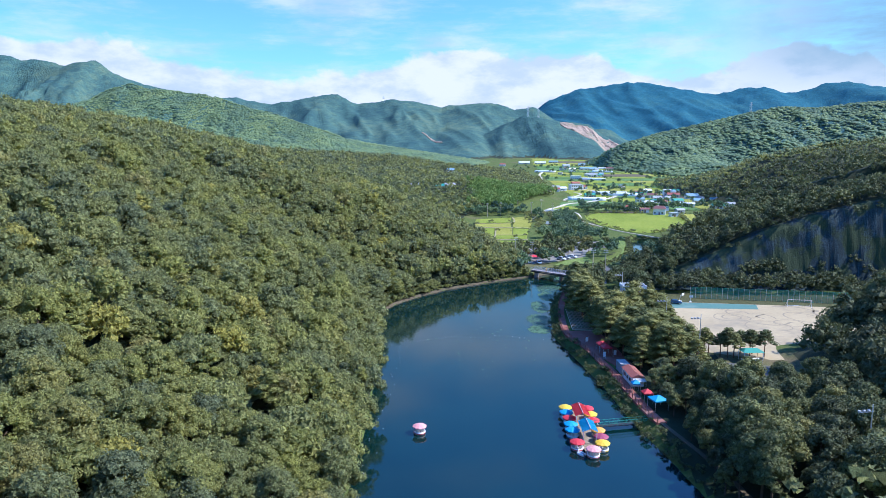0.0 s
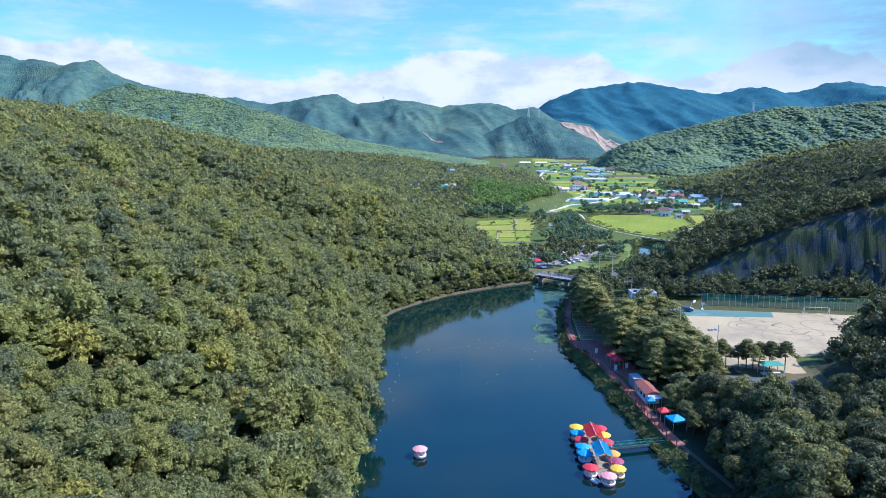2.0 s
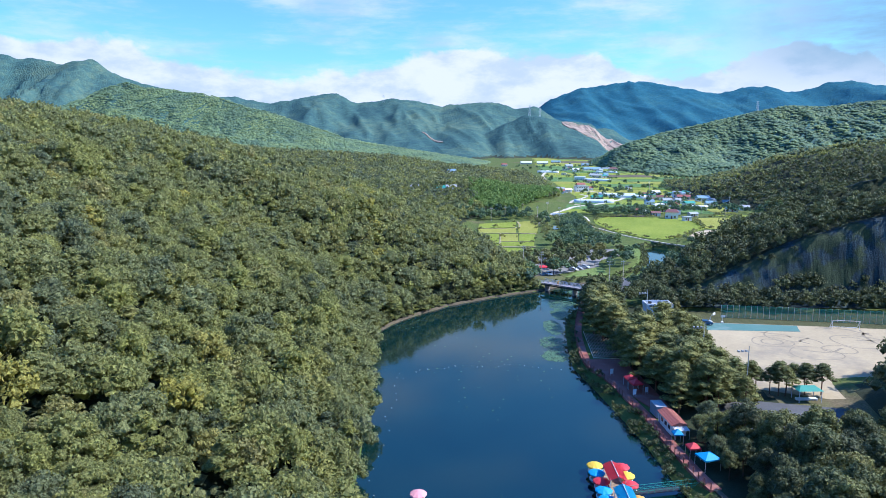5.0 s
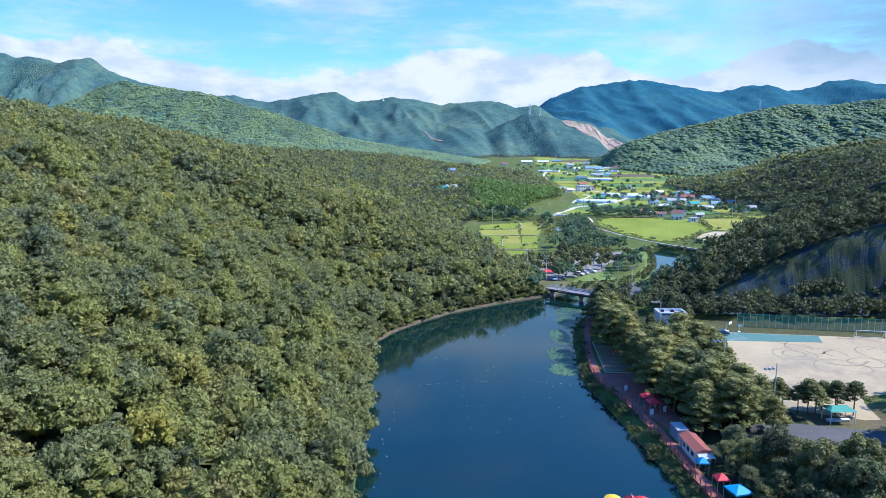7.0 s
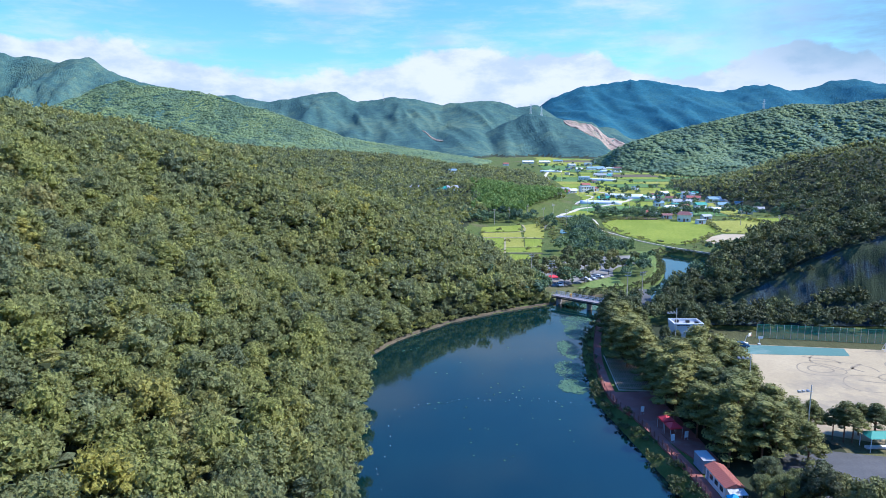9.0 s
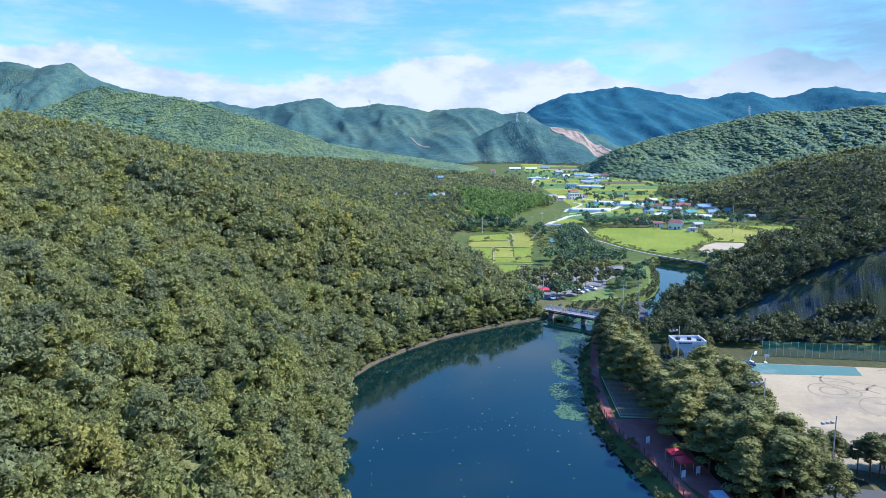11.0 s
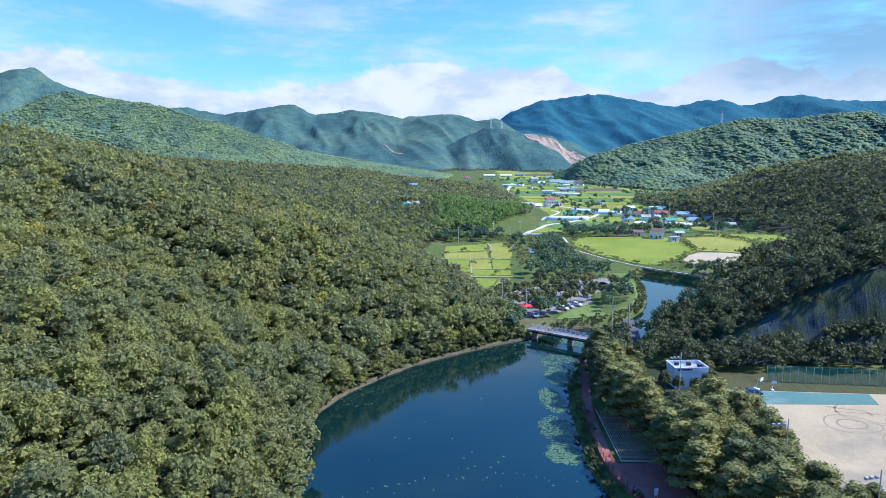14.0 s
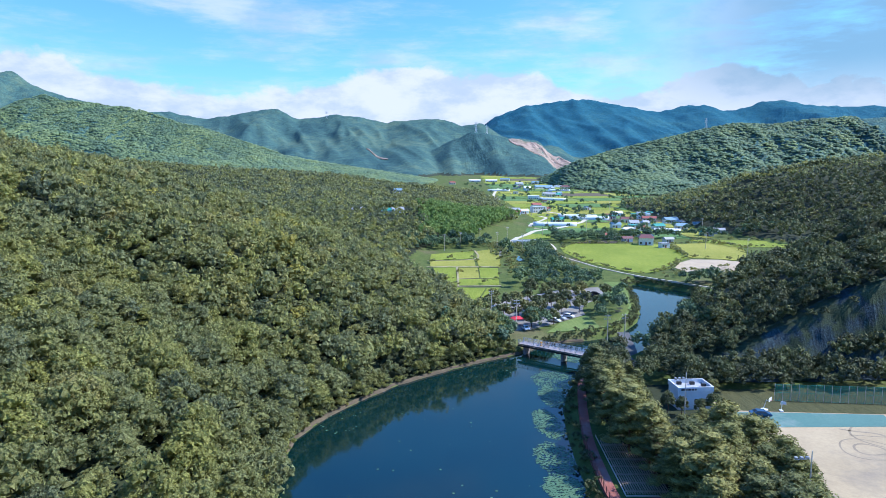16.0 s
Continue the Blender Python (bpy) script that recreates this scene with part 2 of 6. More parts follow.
# ---- mesh helpers ----


def fast_mesh(name, verts, faces, mat, tint=None, smooth=False):
    """A mesh from arrays: verts (n, 3), faces (m, k) all with k corners."""
    verts, faces = np.asarray(verts, np.float32), np.asarray(faces, np.int32)
    me = bpy.data.meshes.new(name)
    k = faces.shape[1]
    me.vertices.add(len(verts))
    me.vertices.foreach_set("co", verts.ravel())
    me.loops.add(faces.size)
    me.loops.foreach_set("vertex_index", faces.ravel())
    me.polygons.add(len(faces))
    me.polygons.foreach_set("loop_start", np.arange(len(faces), dtype=np.int32) * k)
    me.polygons.foreach_set("use_smooth", np.full(len(faces), smooth))
    if tint is not None:
        a = me.attributes.new("tint", "FLOAT", "POINT")
        a.data.foreach_set("value", np.asarray(tint, np.float32))
    me.materials.append(mat)
    me.update(calc_edges=True)
    me.validate()
    return me


def part(name, bm, mat, parent=None, label="", smooth=False):
    """Links a bmesh as one mesh object, under a thing or a part when one is given."""
    me = bpy.data.meshes.new(name)
    bmesh.ops.recalc_face_normals(bm, faces=bm.faces)
    bm.to_mesh(me)
    bm.free()
    if smooth:
        me.polygons.foreach_set("use_smooth", [True] * len(me.polygons))
    me.materials.append(mat)
    ob = new(name, me)
    ob.parent = parent
    if label:
        tagged(ob, label)
    return ob


def thing(name, m, label, category, group="", kind=""):
    ob = new(name)
    ob.empty_display_size = 0.3
    ob.matrix_world = m
    return tagged(ob, label, category, group, kind)


def box(bm, x0, x1, y0, y1, z0, z1, bevel=0.0, m=None):
    c = [(x, y, z) for z in (z0, z1) for y in (y0, y1) for x in (x0, x1)]
    if m is not None:
        c = [m @ Vector(p) for p in c]
    v = [bm.verts.new(p) for p in c]
    fs = [bm.faces.new([v[i] for i in f]) for f in ((0, 2, 3, 1), (4, 5, 7, 6), (0, 1, 5, 4), (2, 6, 7, 3), (0, 4, 6, 2), (1, 3, 7, 5))]
    if bevel:
        bmesh.ops.bevel(bm, geom=list({e for f in fs for e in f.edges}), offset=bevel, segments=1, affect="EDGES")
    return bm


def rod(bm, a, b, r0, r1=None, n=8):
    """A tapered round bar from a to b."""
    a, b = Vector(a), Vector(b)
    r1 = r0 if r1 is None else r1
    q = (b - a).to_track_quat("Z", "Y").to_matrix()
    rings = []
    for p, r in ((a, r0), (b, r1)):
        rings.append([bm.verts.new(p + q @ Vector((r * math.cos(2 * math.pi * k / n), r * math.sin(2 * math.pi * k / n), 0))) for k in range(n)])
    for k in range(n):
        bm.faces.new((rings[0][k], rings[0][(k + 1) % n], rings[1][(k + 1) % n], rings[1][k]))
    bm.faces.new(rings[0][::-1])
    bm.faces.new(rings[1])
    return bm


def prism(bm, outline, z0, z1):
    """An upright slab over a plan outline; z0 and z1 are heights or functions of x, y."""
    f0 = z0 if callable(z0) else (lambda x, y: z0)
    f1 = z1 if callable(z1) else (lambda x, y: z1)
    lo = [bm.verts.new((x, y, f0(x, y))) for x, y in outline]
    hi = [bm.verts.new((x, y, f1(x, y))) for x, y in outline]
    bm.faces.new(lo[::-1])
    bm.faces.new(hi)
    for k in range(len(lo)):
        j = (k + 1) % len(lo)
        bm.faces.new((lo[k], lo[j], hi[j], hi[k]))
    return bm


# ---- the lie of the land ----
WATER = [(-12, -120), (-14, 20), (-15, 60), (-16, 95), (-17, 128), (-19, 150), (-23, 175), (-25, 195), (-24, 214), (-19, 226),
         (-12, 236), (-4, 246), (8, 256), (19, 264), (32, 272), (41, 281), (54, 284.5), (66, 289.5), (78, 307), (84, 321), (92, 347), (97, 373), (103, 380),
         (119, 358), (104, 320), (84, 286), (64, 268), (47, 256), (38, 240), (34, 228), (31.5, 215), (30, 200), (28.6, 183), (31.8, 163), (34.8, 142),
         (36.2, 124), (38.6, 110), (40.5, 96), (42, 30), (42, -120)]


def water_distance(x, y):
    """Metres from the water's edge: positive on land, negative on the water."""
    x, y = np.asarray(x, float), np.asarray(y, float)
    best, inside = np.full(x.shape, 1e9), np.zeros(x.shape, bool)
    for (ax, ay), (bx, by) in zip(WATER, WATER[1:] + WATER[:1]):
        dx, dy = bx - ax, by - ay
        t = np.clip(((x - ax) * dx + (y - ay) * dy) / (dx * dx + dy * dy), 0, 1)
        best = np.minimum(best, np.hypot(x - ax - t * dx, y - ay - t * dy))
        if dy:
            inside ^= ((ay > y) != (by > y)) & (x < ax + (y - ay) * dx / dy)
    return np.where(inside, -best, best)


def step(a, b, v):
    t = np.clip((v - a) / (b - a), 0, 1)
    return t * t * (3 - 2 * t)


@functools.lru_cache(maxsize=None)
def wave_set(size, seed, octaves):
    r, amp, out = np.random.RandomState(seed), 1.0, []
    for _ in range(octaves):
        for _ in range(3):
            a, p = r.uniform(0, 2 * math.pi, 2)
            out.append((amp / 3, 2 * math.pi / size * r.uniform(0.7, 1.4), math.cos(a), math.sin(a), p))
        amp, size = amp * 0.5, size * 0.47
    return out


def waves(x, y, size, seed, octaves=4):
    """Smooth noise between about -1 and 1."""
    out = 0
    for amp, k, c, s, p in wave_set(size, seed, octaves):
        out = out + amp * np.sin(k * (x * c + y * s) + p + 1.3 * np.sin(k * 0.6 * (y * c - x * s) + 2 * p))
    return out


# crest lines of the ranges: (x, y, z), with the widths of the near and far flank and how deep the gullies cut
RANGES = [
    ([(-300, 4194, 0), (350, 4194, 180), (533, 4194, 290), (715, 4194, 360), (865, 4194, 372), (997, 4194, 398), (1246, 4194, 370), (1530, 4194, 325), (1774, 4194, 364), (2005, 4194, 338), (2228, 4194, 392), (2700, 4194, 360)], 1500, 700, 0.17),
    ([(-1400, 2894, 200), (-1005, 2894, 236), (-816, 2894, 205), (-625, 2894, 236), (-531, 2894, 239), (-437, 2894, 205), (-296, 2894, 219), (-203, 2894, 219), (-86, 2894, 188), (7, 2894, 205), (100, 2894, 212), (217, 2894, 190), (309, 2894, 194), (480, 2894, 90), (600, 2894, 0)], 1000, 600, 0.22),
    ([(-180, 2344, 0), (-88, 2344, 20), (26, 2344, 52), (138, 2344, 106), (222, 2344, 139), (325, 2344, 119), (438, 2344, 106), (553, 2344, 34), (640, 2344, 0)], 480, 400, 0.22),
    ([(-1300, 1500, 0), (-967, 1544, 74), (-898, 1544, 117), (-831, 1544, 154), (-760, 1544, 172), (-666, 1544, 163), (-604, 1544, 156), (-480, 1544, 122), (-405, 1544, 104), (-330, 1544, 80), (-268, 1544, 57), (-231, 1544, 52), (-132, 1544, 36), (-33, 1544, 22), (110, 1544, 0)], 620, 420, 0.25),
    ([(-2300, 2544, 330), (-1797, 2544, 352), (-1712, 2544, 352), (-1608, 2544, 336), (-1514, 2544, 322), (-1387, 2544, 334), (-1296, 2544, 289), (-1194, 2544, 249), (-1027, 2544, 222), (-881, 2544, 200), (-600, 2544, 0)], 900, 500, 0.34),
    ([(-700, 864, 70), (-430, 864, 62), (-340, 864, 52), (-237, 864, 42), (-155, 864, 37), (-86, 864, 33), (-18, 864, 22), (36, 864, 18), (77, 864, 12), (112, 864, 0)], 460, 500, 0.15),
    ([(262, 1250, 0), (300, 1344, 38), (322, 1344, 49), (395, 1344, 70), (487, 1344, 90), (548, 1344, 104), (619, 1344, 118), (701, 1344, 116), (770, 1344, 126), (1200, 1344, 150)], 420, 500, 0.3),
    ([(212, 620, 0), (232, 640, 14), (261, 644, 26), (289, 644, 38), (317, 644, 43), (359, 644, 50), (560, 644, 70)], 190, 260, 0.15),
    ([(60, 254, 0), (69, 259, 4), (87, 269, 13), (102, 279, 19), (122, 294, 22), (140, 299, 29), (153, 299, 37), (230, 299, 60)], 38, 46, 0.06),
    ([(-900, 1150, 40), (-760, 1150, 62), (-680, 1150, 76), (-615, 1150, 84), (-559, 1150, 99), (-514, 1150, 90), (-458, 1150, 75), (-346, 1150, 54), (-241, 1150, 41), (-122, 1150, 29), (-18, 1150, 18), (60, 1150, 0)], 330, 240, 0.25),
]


def floor_height(y):
    return 2.5 + 0.0085 * np.clip(y - 330, 0, None)


def land(x, y):
    """Height of the ground."""
    x, y = np.asarray(x, float), np.asarray(y, float)
    base = floor_height(y)
    out = base.copy()
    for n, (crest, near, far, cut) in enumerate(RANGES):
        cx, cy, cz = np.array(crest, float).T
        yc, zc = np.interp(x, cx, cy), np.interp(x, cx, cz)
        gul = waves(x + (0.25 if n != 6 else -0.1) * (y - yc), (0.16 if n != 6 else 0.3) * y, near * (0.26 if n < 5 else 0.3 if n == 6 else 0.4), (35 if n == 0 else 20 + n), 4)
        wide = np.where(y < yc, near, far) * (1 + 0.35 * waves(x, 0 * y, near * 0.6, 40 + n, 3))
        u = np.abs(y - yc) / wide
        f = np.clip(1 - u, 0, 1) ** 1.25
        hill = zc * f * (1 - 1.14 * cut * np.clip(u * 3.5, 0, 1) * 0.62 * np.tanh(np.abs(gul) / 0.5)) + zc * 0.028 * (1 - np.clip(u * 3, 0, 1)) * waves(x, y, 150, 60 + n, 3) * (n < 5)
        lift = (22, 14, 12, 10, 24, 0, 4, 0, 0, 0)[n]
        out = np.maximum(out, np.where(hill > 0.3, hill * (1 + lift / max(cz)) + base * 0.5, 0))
    # the wooded hill along the lake's west side and its nose towards the bridge
    edge = np.interp(y, [-100, 150, 225, 245, 262, 300, 330, 352, 400, 470, 560], [-16, -20, -24, -8, 8, 19, 17, 6, -8, -6, 10])
    s = np.clip(edge - x, 0, None)
    g = np.interp(y, [200, 262, 330], [0.72, 0.56, 0.54])
    fade = 1 - 0.62 * step(335, 520, y)
    hill = 88 * (1 - np.exp(-g * s / 88)) * fade + 1.5 * waves(x, y, 60, 5, 3) * step(5, 40, s)
    out = np.maximum(out, np.where(s > 0, hill + 0.8, 0))
    # the low knoll under the plantation
    out = np.where(y > 430, out + 9 * np.exp(-((x - 18) / 40) ** 2 - ((y - 585) / 62) ** 2) * step(-20, 40, y - 470) * (1 - step(48 + 0.3 * (y - 500), 70 + 0.3 * (y - 500), x)), out)
    # the rising ground on the east side, south of the sports field
    e = np.clip(x - 78 - 0.1 * (y - 120), 0, None) * (1 - step(150, 172, y))
    out = np.maximum(out, 2.5 + 60 * (1 - np.exp(-0.62 * e / 60)))
    # the quarried face behind the sports field
    top = np.interp(x, [60, 70, 85, 100, 115, 130, 170], [0, 2, 7, 14, 21, 26, 36])
    out = np.maximum(out, 2.5 + top * step(238, 247, y) * (1 - step(262, 345, y)))
    # banks fall into the water
    d = water_distance(x, y)
    rise = np.where(x < 30, 0.55, 0.62)
    # the east bank is levelled for the promenade
    shelf = (x > 26) & (y < 246) & (d > 0)
    out = np.where(shelf, np.minimum(out, 1.85 + 0.3 * np.clip(d - 15, 0, None) ** 1.3), out)
    bank = np.where(d > 0, 0.1 + d * rise, np.maximum(d * 0.5, -3.0))
    near_w = d < 60
    return np.where(near_w, np.minimum(out, np.where(d > 0, bank + np.clip(d - 4, 0, None) * 1.5, bank)), out)


def ground_sheet():
    rows = list(np.linspace(-140, 70, 40)) + list(np.arange(72, 400, 2.0))
    gap = 2.2
    while rows[-1] < 4700:
        rows.append(rows[-1] + gap)
        gap = min(gap * 1.018, 26)
    ys = np.array(rows)
    us = np.linspace(-1, 1, 330)
    us = np.sign(us) * (0.55 * np.abs(us) + 0.45 * np.abs(us) ** 2.2)
    half = 140 + 0.86 * np.clip(ys, 0, None)
    X = 20 * np.exp(-((ys - 150) / 250) ** 2)[:, None] + us[None, :] * half[:, None]
    Y = np.repeat(ys[:, None], len(us), 1)
    Z = land(X, Y)
    n, m = X.shape
    idx = np.arange(n * m).reshape(n, m)
    F = np.stack([idx[:-1, :-1], idx[:-1, 1:], idx[1:, 1:], idx[1:, :-1]], -1).reshape(-1, 4)
    me = fast_mesh("ground", np.stack([X, Y, Z], -1).reshape(-1, 3), F, M_ground, smooth=True)
    me.materials.append(M_slope)
    cx, cy, cz = (a[F].mean(1) for a in (X.ravel(), Y.ravel(), Z.ravel()))
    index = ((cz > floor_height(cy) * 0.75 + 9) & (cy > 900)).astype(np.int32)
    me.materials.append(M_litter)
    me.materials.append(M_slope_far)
    # the farthest ranges take the stronger painted haze tint
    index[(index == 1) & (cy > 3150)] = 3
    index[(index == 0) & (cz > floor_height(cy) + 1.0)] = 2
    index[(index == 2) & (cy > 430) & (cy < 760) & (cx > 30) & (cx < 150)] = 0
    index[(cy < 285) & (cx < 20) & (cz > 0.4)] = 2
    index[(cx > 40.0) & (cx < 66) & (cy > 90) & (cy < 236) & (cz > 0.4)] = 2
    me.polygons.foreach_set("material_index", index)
    me.update()
    return tagged(new("ground", me), "grassy valley floor rising into wooded hills", "ground", kind="structure")


ground = ground_sheet()
bm = bmesh.new()
wv = [bm.verts.new((x, y, 0)) for x, y in ((-60, -130), (140, -130), (140, 400), (-60, 400))]
bm.faces.new(wv)
tagged(part("water", bm, M_water), "calm dark blue-green lake and river water", "water", kind="structure")


def bank_strip():
    """The bare earth lip of the west bank, from the waterline up to the first roots."""
    line = [Vector(p) for p in WATER[5:17]]
    pts = []
    for p, q in zip(line, line[1:]):
        n = max(2, int((q - p).length / 0.7))
        pts += [p.lerp(q, k / n) for k in range(n)]
    b, rows = bmesh.new(), []
    for k, p in enumerate(pts):
        d = (pts[min(k + 3, len(pts) - 1)] - pts[max(k - 3, 0)]).normalized()
        out = Vector((-d.y, d.x))
        j = noise.noise(Vector((p.x * 0.3, p.y * 0.3, 3)))
        prof = ((-0.6, -0.2), (-0.1 + 0.3 * j, 0.02), (0.05 + 0.3 * j, 0.4), (0.3 + 0.3 * j, 0.62), (0.65 + 0.2 * j, 0.68), (1.2, 0.45))
        rows.append([b.verts.new((p.x + out.x * o, p.y + out.y * o, z + 0.12 * noise.noise(Vector((p.x, p.y, o))))) for o, z in prof])
    for a, c in zip(rows, rows[1:]):
        for j in range(5):
            b.faces.new((a[j], a[j + 1], c[j + 1], c[j]))
    tagged(part("bank", b, M_mud), "bare tan earth bank along the lake", "bank", kind="structure")


bank_strip()

# ---- trees ----


def icosphere(sub):
    b = bmesh.new()
    bmesh.ops.create_icosphere(b, subdivisions=sub, radius=1)
    b.verts.index_update()
    v = np.array([p.co[:] for p in b.verts])
    f = np.array([[q.index for q in p.verts] for p in b.faces])
    b.free()
    return v, f


ICO1, ICO2 = icosphere(1), icosphere(2)
OCTA = (np.array([(1, 0, 0), (-1, 0, 0), (0, 1, 0), (0, -1, 0), (0, 0, 1), (0, 0, -1)], float), np.array([(0, 2, 4), (2, 1, 4), (1, 3, 4), (3, 0, 4), (2, 0, 5), (1, 2, 5), (3, 1, 5), (0, 3, 5)]))


def leaf_cards(r, centres, radii, count, size):
    """Small leaf sprays over the outer half of clumps, each a triangle of its own slant."""
    V, F = [], []
    for c, rad in zip(centres, radii):
        d = r.normal(size=(count, 3))
        d[:, 2] = np.abs(d[:, 2]) * 0.9 + d[:, 2] * 0.35
        d /= np.linalg.norm(d, axis=1)[:, None]
        p = c + d * rad * r.uniform(0.82, 1.12, (count, 1))
        nrm = d + r.normal(size=(count, 3)) * 0.6
        nrm /= np.linalg.norm(nrm, axis=1)[:, None]
        a = np.cross(nrm, r.normal(size=(count, 3)))
        a /= np.linalg.norm(a, axis=1)[:, None] + 1e-9
        b = np.cross(nrm, a)
        s = size * r.uniform(0.6, 1.3, (count, 1))
        q = np.stack([p - a * s * 0.8 - b * s * 0.35, p + a * s * 0.8 - b * s * 0.35 * r.uniform(0.2, 1.6, (count, 1)), p + b * s * 0.85 + a * s * r.uniform(-0.4, 0.4, (count, 1))], 1)
        o = sum(len(x) for x in V)
        V.append(q.reshape(-1, 3))
        F.append(o + np.arange(count * 3).reshape(-1, 3))
    return np.concatenate(V), np.concatenate(F)


def broad_crown(seed, clumps, cards, size, tall=8.5, wide=3.2, core=ICO1):
    """A rounded, uneven broadleaf crown of clumps; the foot of the trunk is at the origin."""
    r = np.random.RandomState(seed)
    C, R = [], []
    for k in range(clumps):
        a, h = 2 * math.pi * (k * 0.382 + r.uniform(-0.08, 0.08)), (k + 0.5) / clumps
        rr = wide * (0.72 * math.sqrt(max(0.0, 1 - (h * 1.02) ** 2.2)) + 0.05) * r.uniform(0.8, 1.15)
        C.append((rr * math.cos(a), rr * math.sin(a), tall * (0.46 + 0.42 * h) + r.uniform(-0.4, 0.4)))
        R.append(wide * r.uniform(0.32, 0.50) * min(1.0, (12 / clumps) ** 0.45))
    C, R = np.array(C), np.array(R)
    lv, lf = leaf_cards(r, C, R, cards, size)
    cv = (core[0][None] * (R * 0.7)[:, None, None] * r.uniform(0.8, 1.15, (clumps, len(core[0]), 1)) + C[:, None]).reshape(-1, 3)
    cf = (core[1][None] + (np.arange(clumps) * len(core[0]))[:, None, None]).reshape(-1, 3)
    return np.concatenate([lv, cv]), np.concatenate([lf, cf + len(lv)])


def pine_crown(seed, pads, cards, size, tall=11.0, wide=3.6, base=0.5):
    """A red pine's flat-topped pads of needles on spreading limbs."""
    r = np.random.RandomState(seed)
    C, R = [], []
    for k in range(pads):
        h = k / (pads - 1)
        a = 2 * math.pi * (k * 0.382) + r.uniform(-0.3, 0.3)
        rr = wide * (1 - h) ** 0.6 * r.uniform(0.55, 0.95)
        C.append((rr * math.cos(a), rr * math.sin(a), tall * (base + (0.96 - base) * h)))
        R.append(wide * r.uniform(0.25, 0.40))
    C, R = np.array(C), np.array(R)
    V, F = leaf_cards(r, 0 * C, R, cards, size)
    V[:, 2] *= 0.55
    V += np.repeat(C, cards * 3, 0)
    cv = (ICO1[0][None] * R[:, None, None] * np.array([0.75, 0.75, 0.3]) + C[:, None]).reshape(-1, 3)
    cf = (ICO1[1][None] + (np.arange(pads) * 12)[:, None, None]).reshape(-1, 3)
    return np.concatenate([V, cv]), np.concatenate([F, cf + len(V)])


def trunk_mesh(seed, tall, limbs, thick, mat):
    r = random.Random(seed)
    b = bmesh.new()
    lean = Vector((r.uniform(-0.4, 0.4), r.uniform(-0.4, 0.4), tall * 0.55))
    rod(b, (0, 0, -0.8), lean, thick, thick * 0.65, 7)
    rod(b, lean, lean + Vector((0, 0, tall * 0.3)), thick * 0.65, thick * 0.2, 6)
    for k in range(limbs):
        a = k * 2.4 + r.uniform(-0.4, 0.4)
        s = lean * r.uniform(0.7, 1.0)
        rod(b, s, s + Vector((math.cos(a) * tall * 0.22, math.sin(a) * tall * 0.22, tall * r.uniform(0.12, 0.25))), thick * 0.4, thick * 0.12, 5)
    me = bpy.data.meshes.new("trunk")
    b.to_mesh(me)
    b.free()
    me.materials.append(mat)
    return me


def tree_prototype(crown, mat, trunk):
    return fast_mesh("crown", crown[0], crown[1], mat), trunk


def plant(proto, x, y, z, scale, turn, label, group, category="tree", squash=1.0):
    root = new("tree")
    root.matrix_world = Matrix.LocRotScale((x, y, z), Euler((0, 0, turn)), (scale, scale, scale * squash))
    tagged(root, label, category, group)
    for nm, me in (("trunk", proto[1]), ("crown", proto[0])):
        o = new(nm, me)
        o.parent = root
    return root


def scatter(name, templates, P, scale, tint, mat, label, category="forest", smooth=False):
    """Many trees joined into one mesh."""
    r = np.random.RandomState(len(P))
    pick = r.randint(len(templates), size=len(P))
    V, F, T, o = [], [], [], 0
    for k, (tv, tf) in enumerate(templates):
        w = np.where(pick == k)[0]
        if not len(w):
            continue
        a = r.uniform(0, 2 * math.pi, len(w))
        c, s = np.cos(a)[:, None], np.sin(a)[:, None]
        sc = scale[w][:, None]
        x = (tv[None, :, 0] * c - tv[None, :, 1] * s) * sc + P[w, 0:1]
        y = (tv[None, :, 0] * s + tv[None, :, 1] * c) * sc + P[w, 1:2]
        z = tv[None, :, 2] * sc * r.uniform(0.85, 1.15, (len(w), 1)) + P[w, 2:3]
        V.append(np.stack([x, y, z], -1).reshape(-1, 3))
        F.append((tf[None] + (o + np.arange(len(w)) * len(tv))[:, None, None]).reshape(-1, 3))
        T.append(np.repeat(tint[w], len(tv)))
        o += len(w) * len(tv)
    ob = new(name, fast_mesh(name, np.concatenate(V), np.concatenate(F), mat, np.concatenate(T), smooth))
    return tagged(ob, label, category, kind="stuff")


def jittered(x0, x1, y0, y1, gap, seed, keep):
    r = np.random.RandomState(seed)
    gx, gy = np.meshgrid(np.arange(x0, x1, gap), np.arange(y0, y1, gap * 0.88))
    gx = gx + (np.arange(len(gy))[:, None] % 2) * gap / 2
    x, y = (gx + r.uniform(-0.34, 0.34, gx.shape) * gap).ravel(), (gy + r.uniform(-0.34, 0.34, gx.shape) * gap).ravel()
    ok = keep(x, y)
    x, y = x[ok], y[ok]
    return np.stack([x, y, land(x, y)], -1)


def in_view(x, y, pad=25):
    return np.abs(x + 6) < 0.72 * np.clip(y, 0, None) + pad


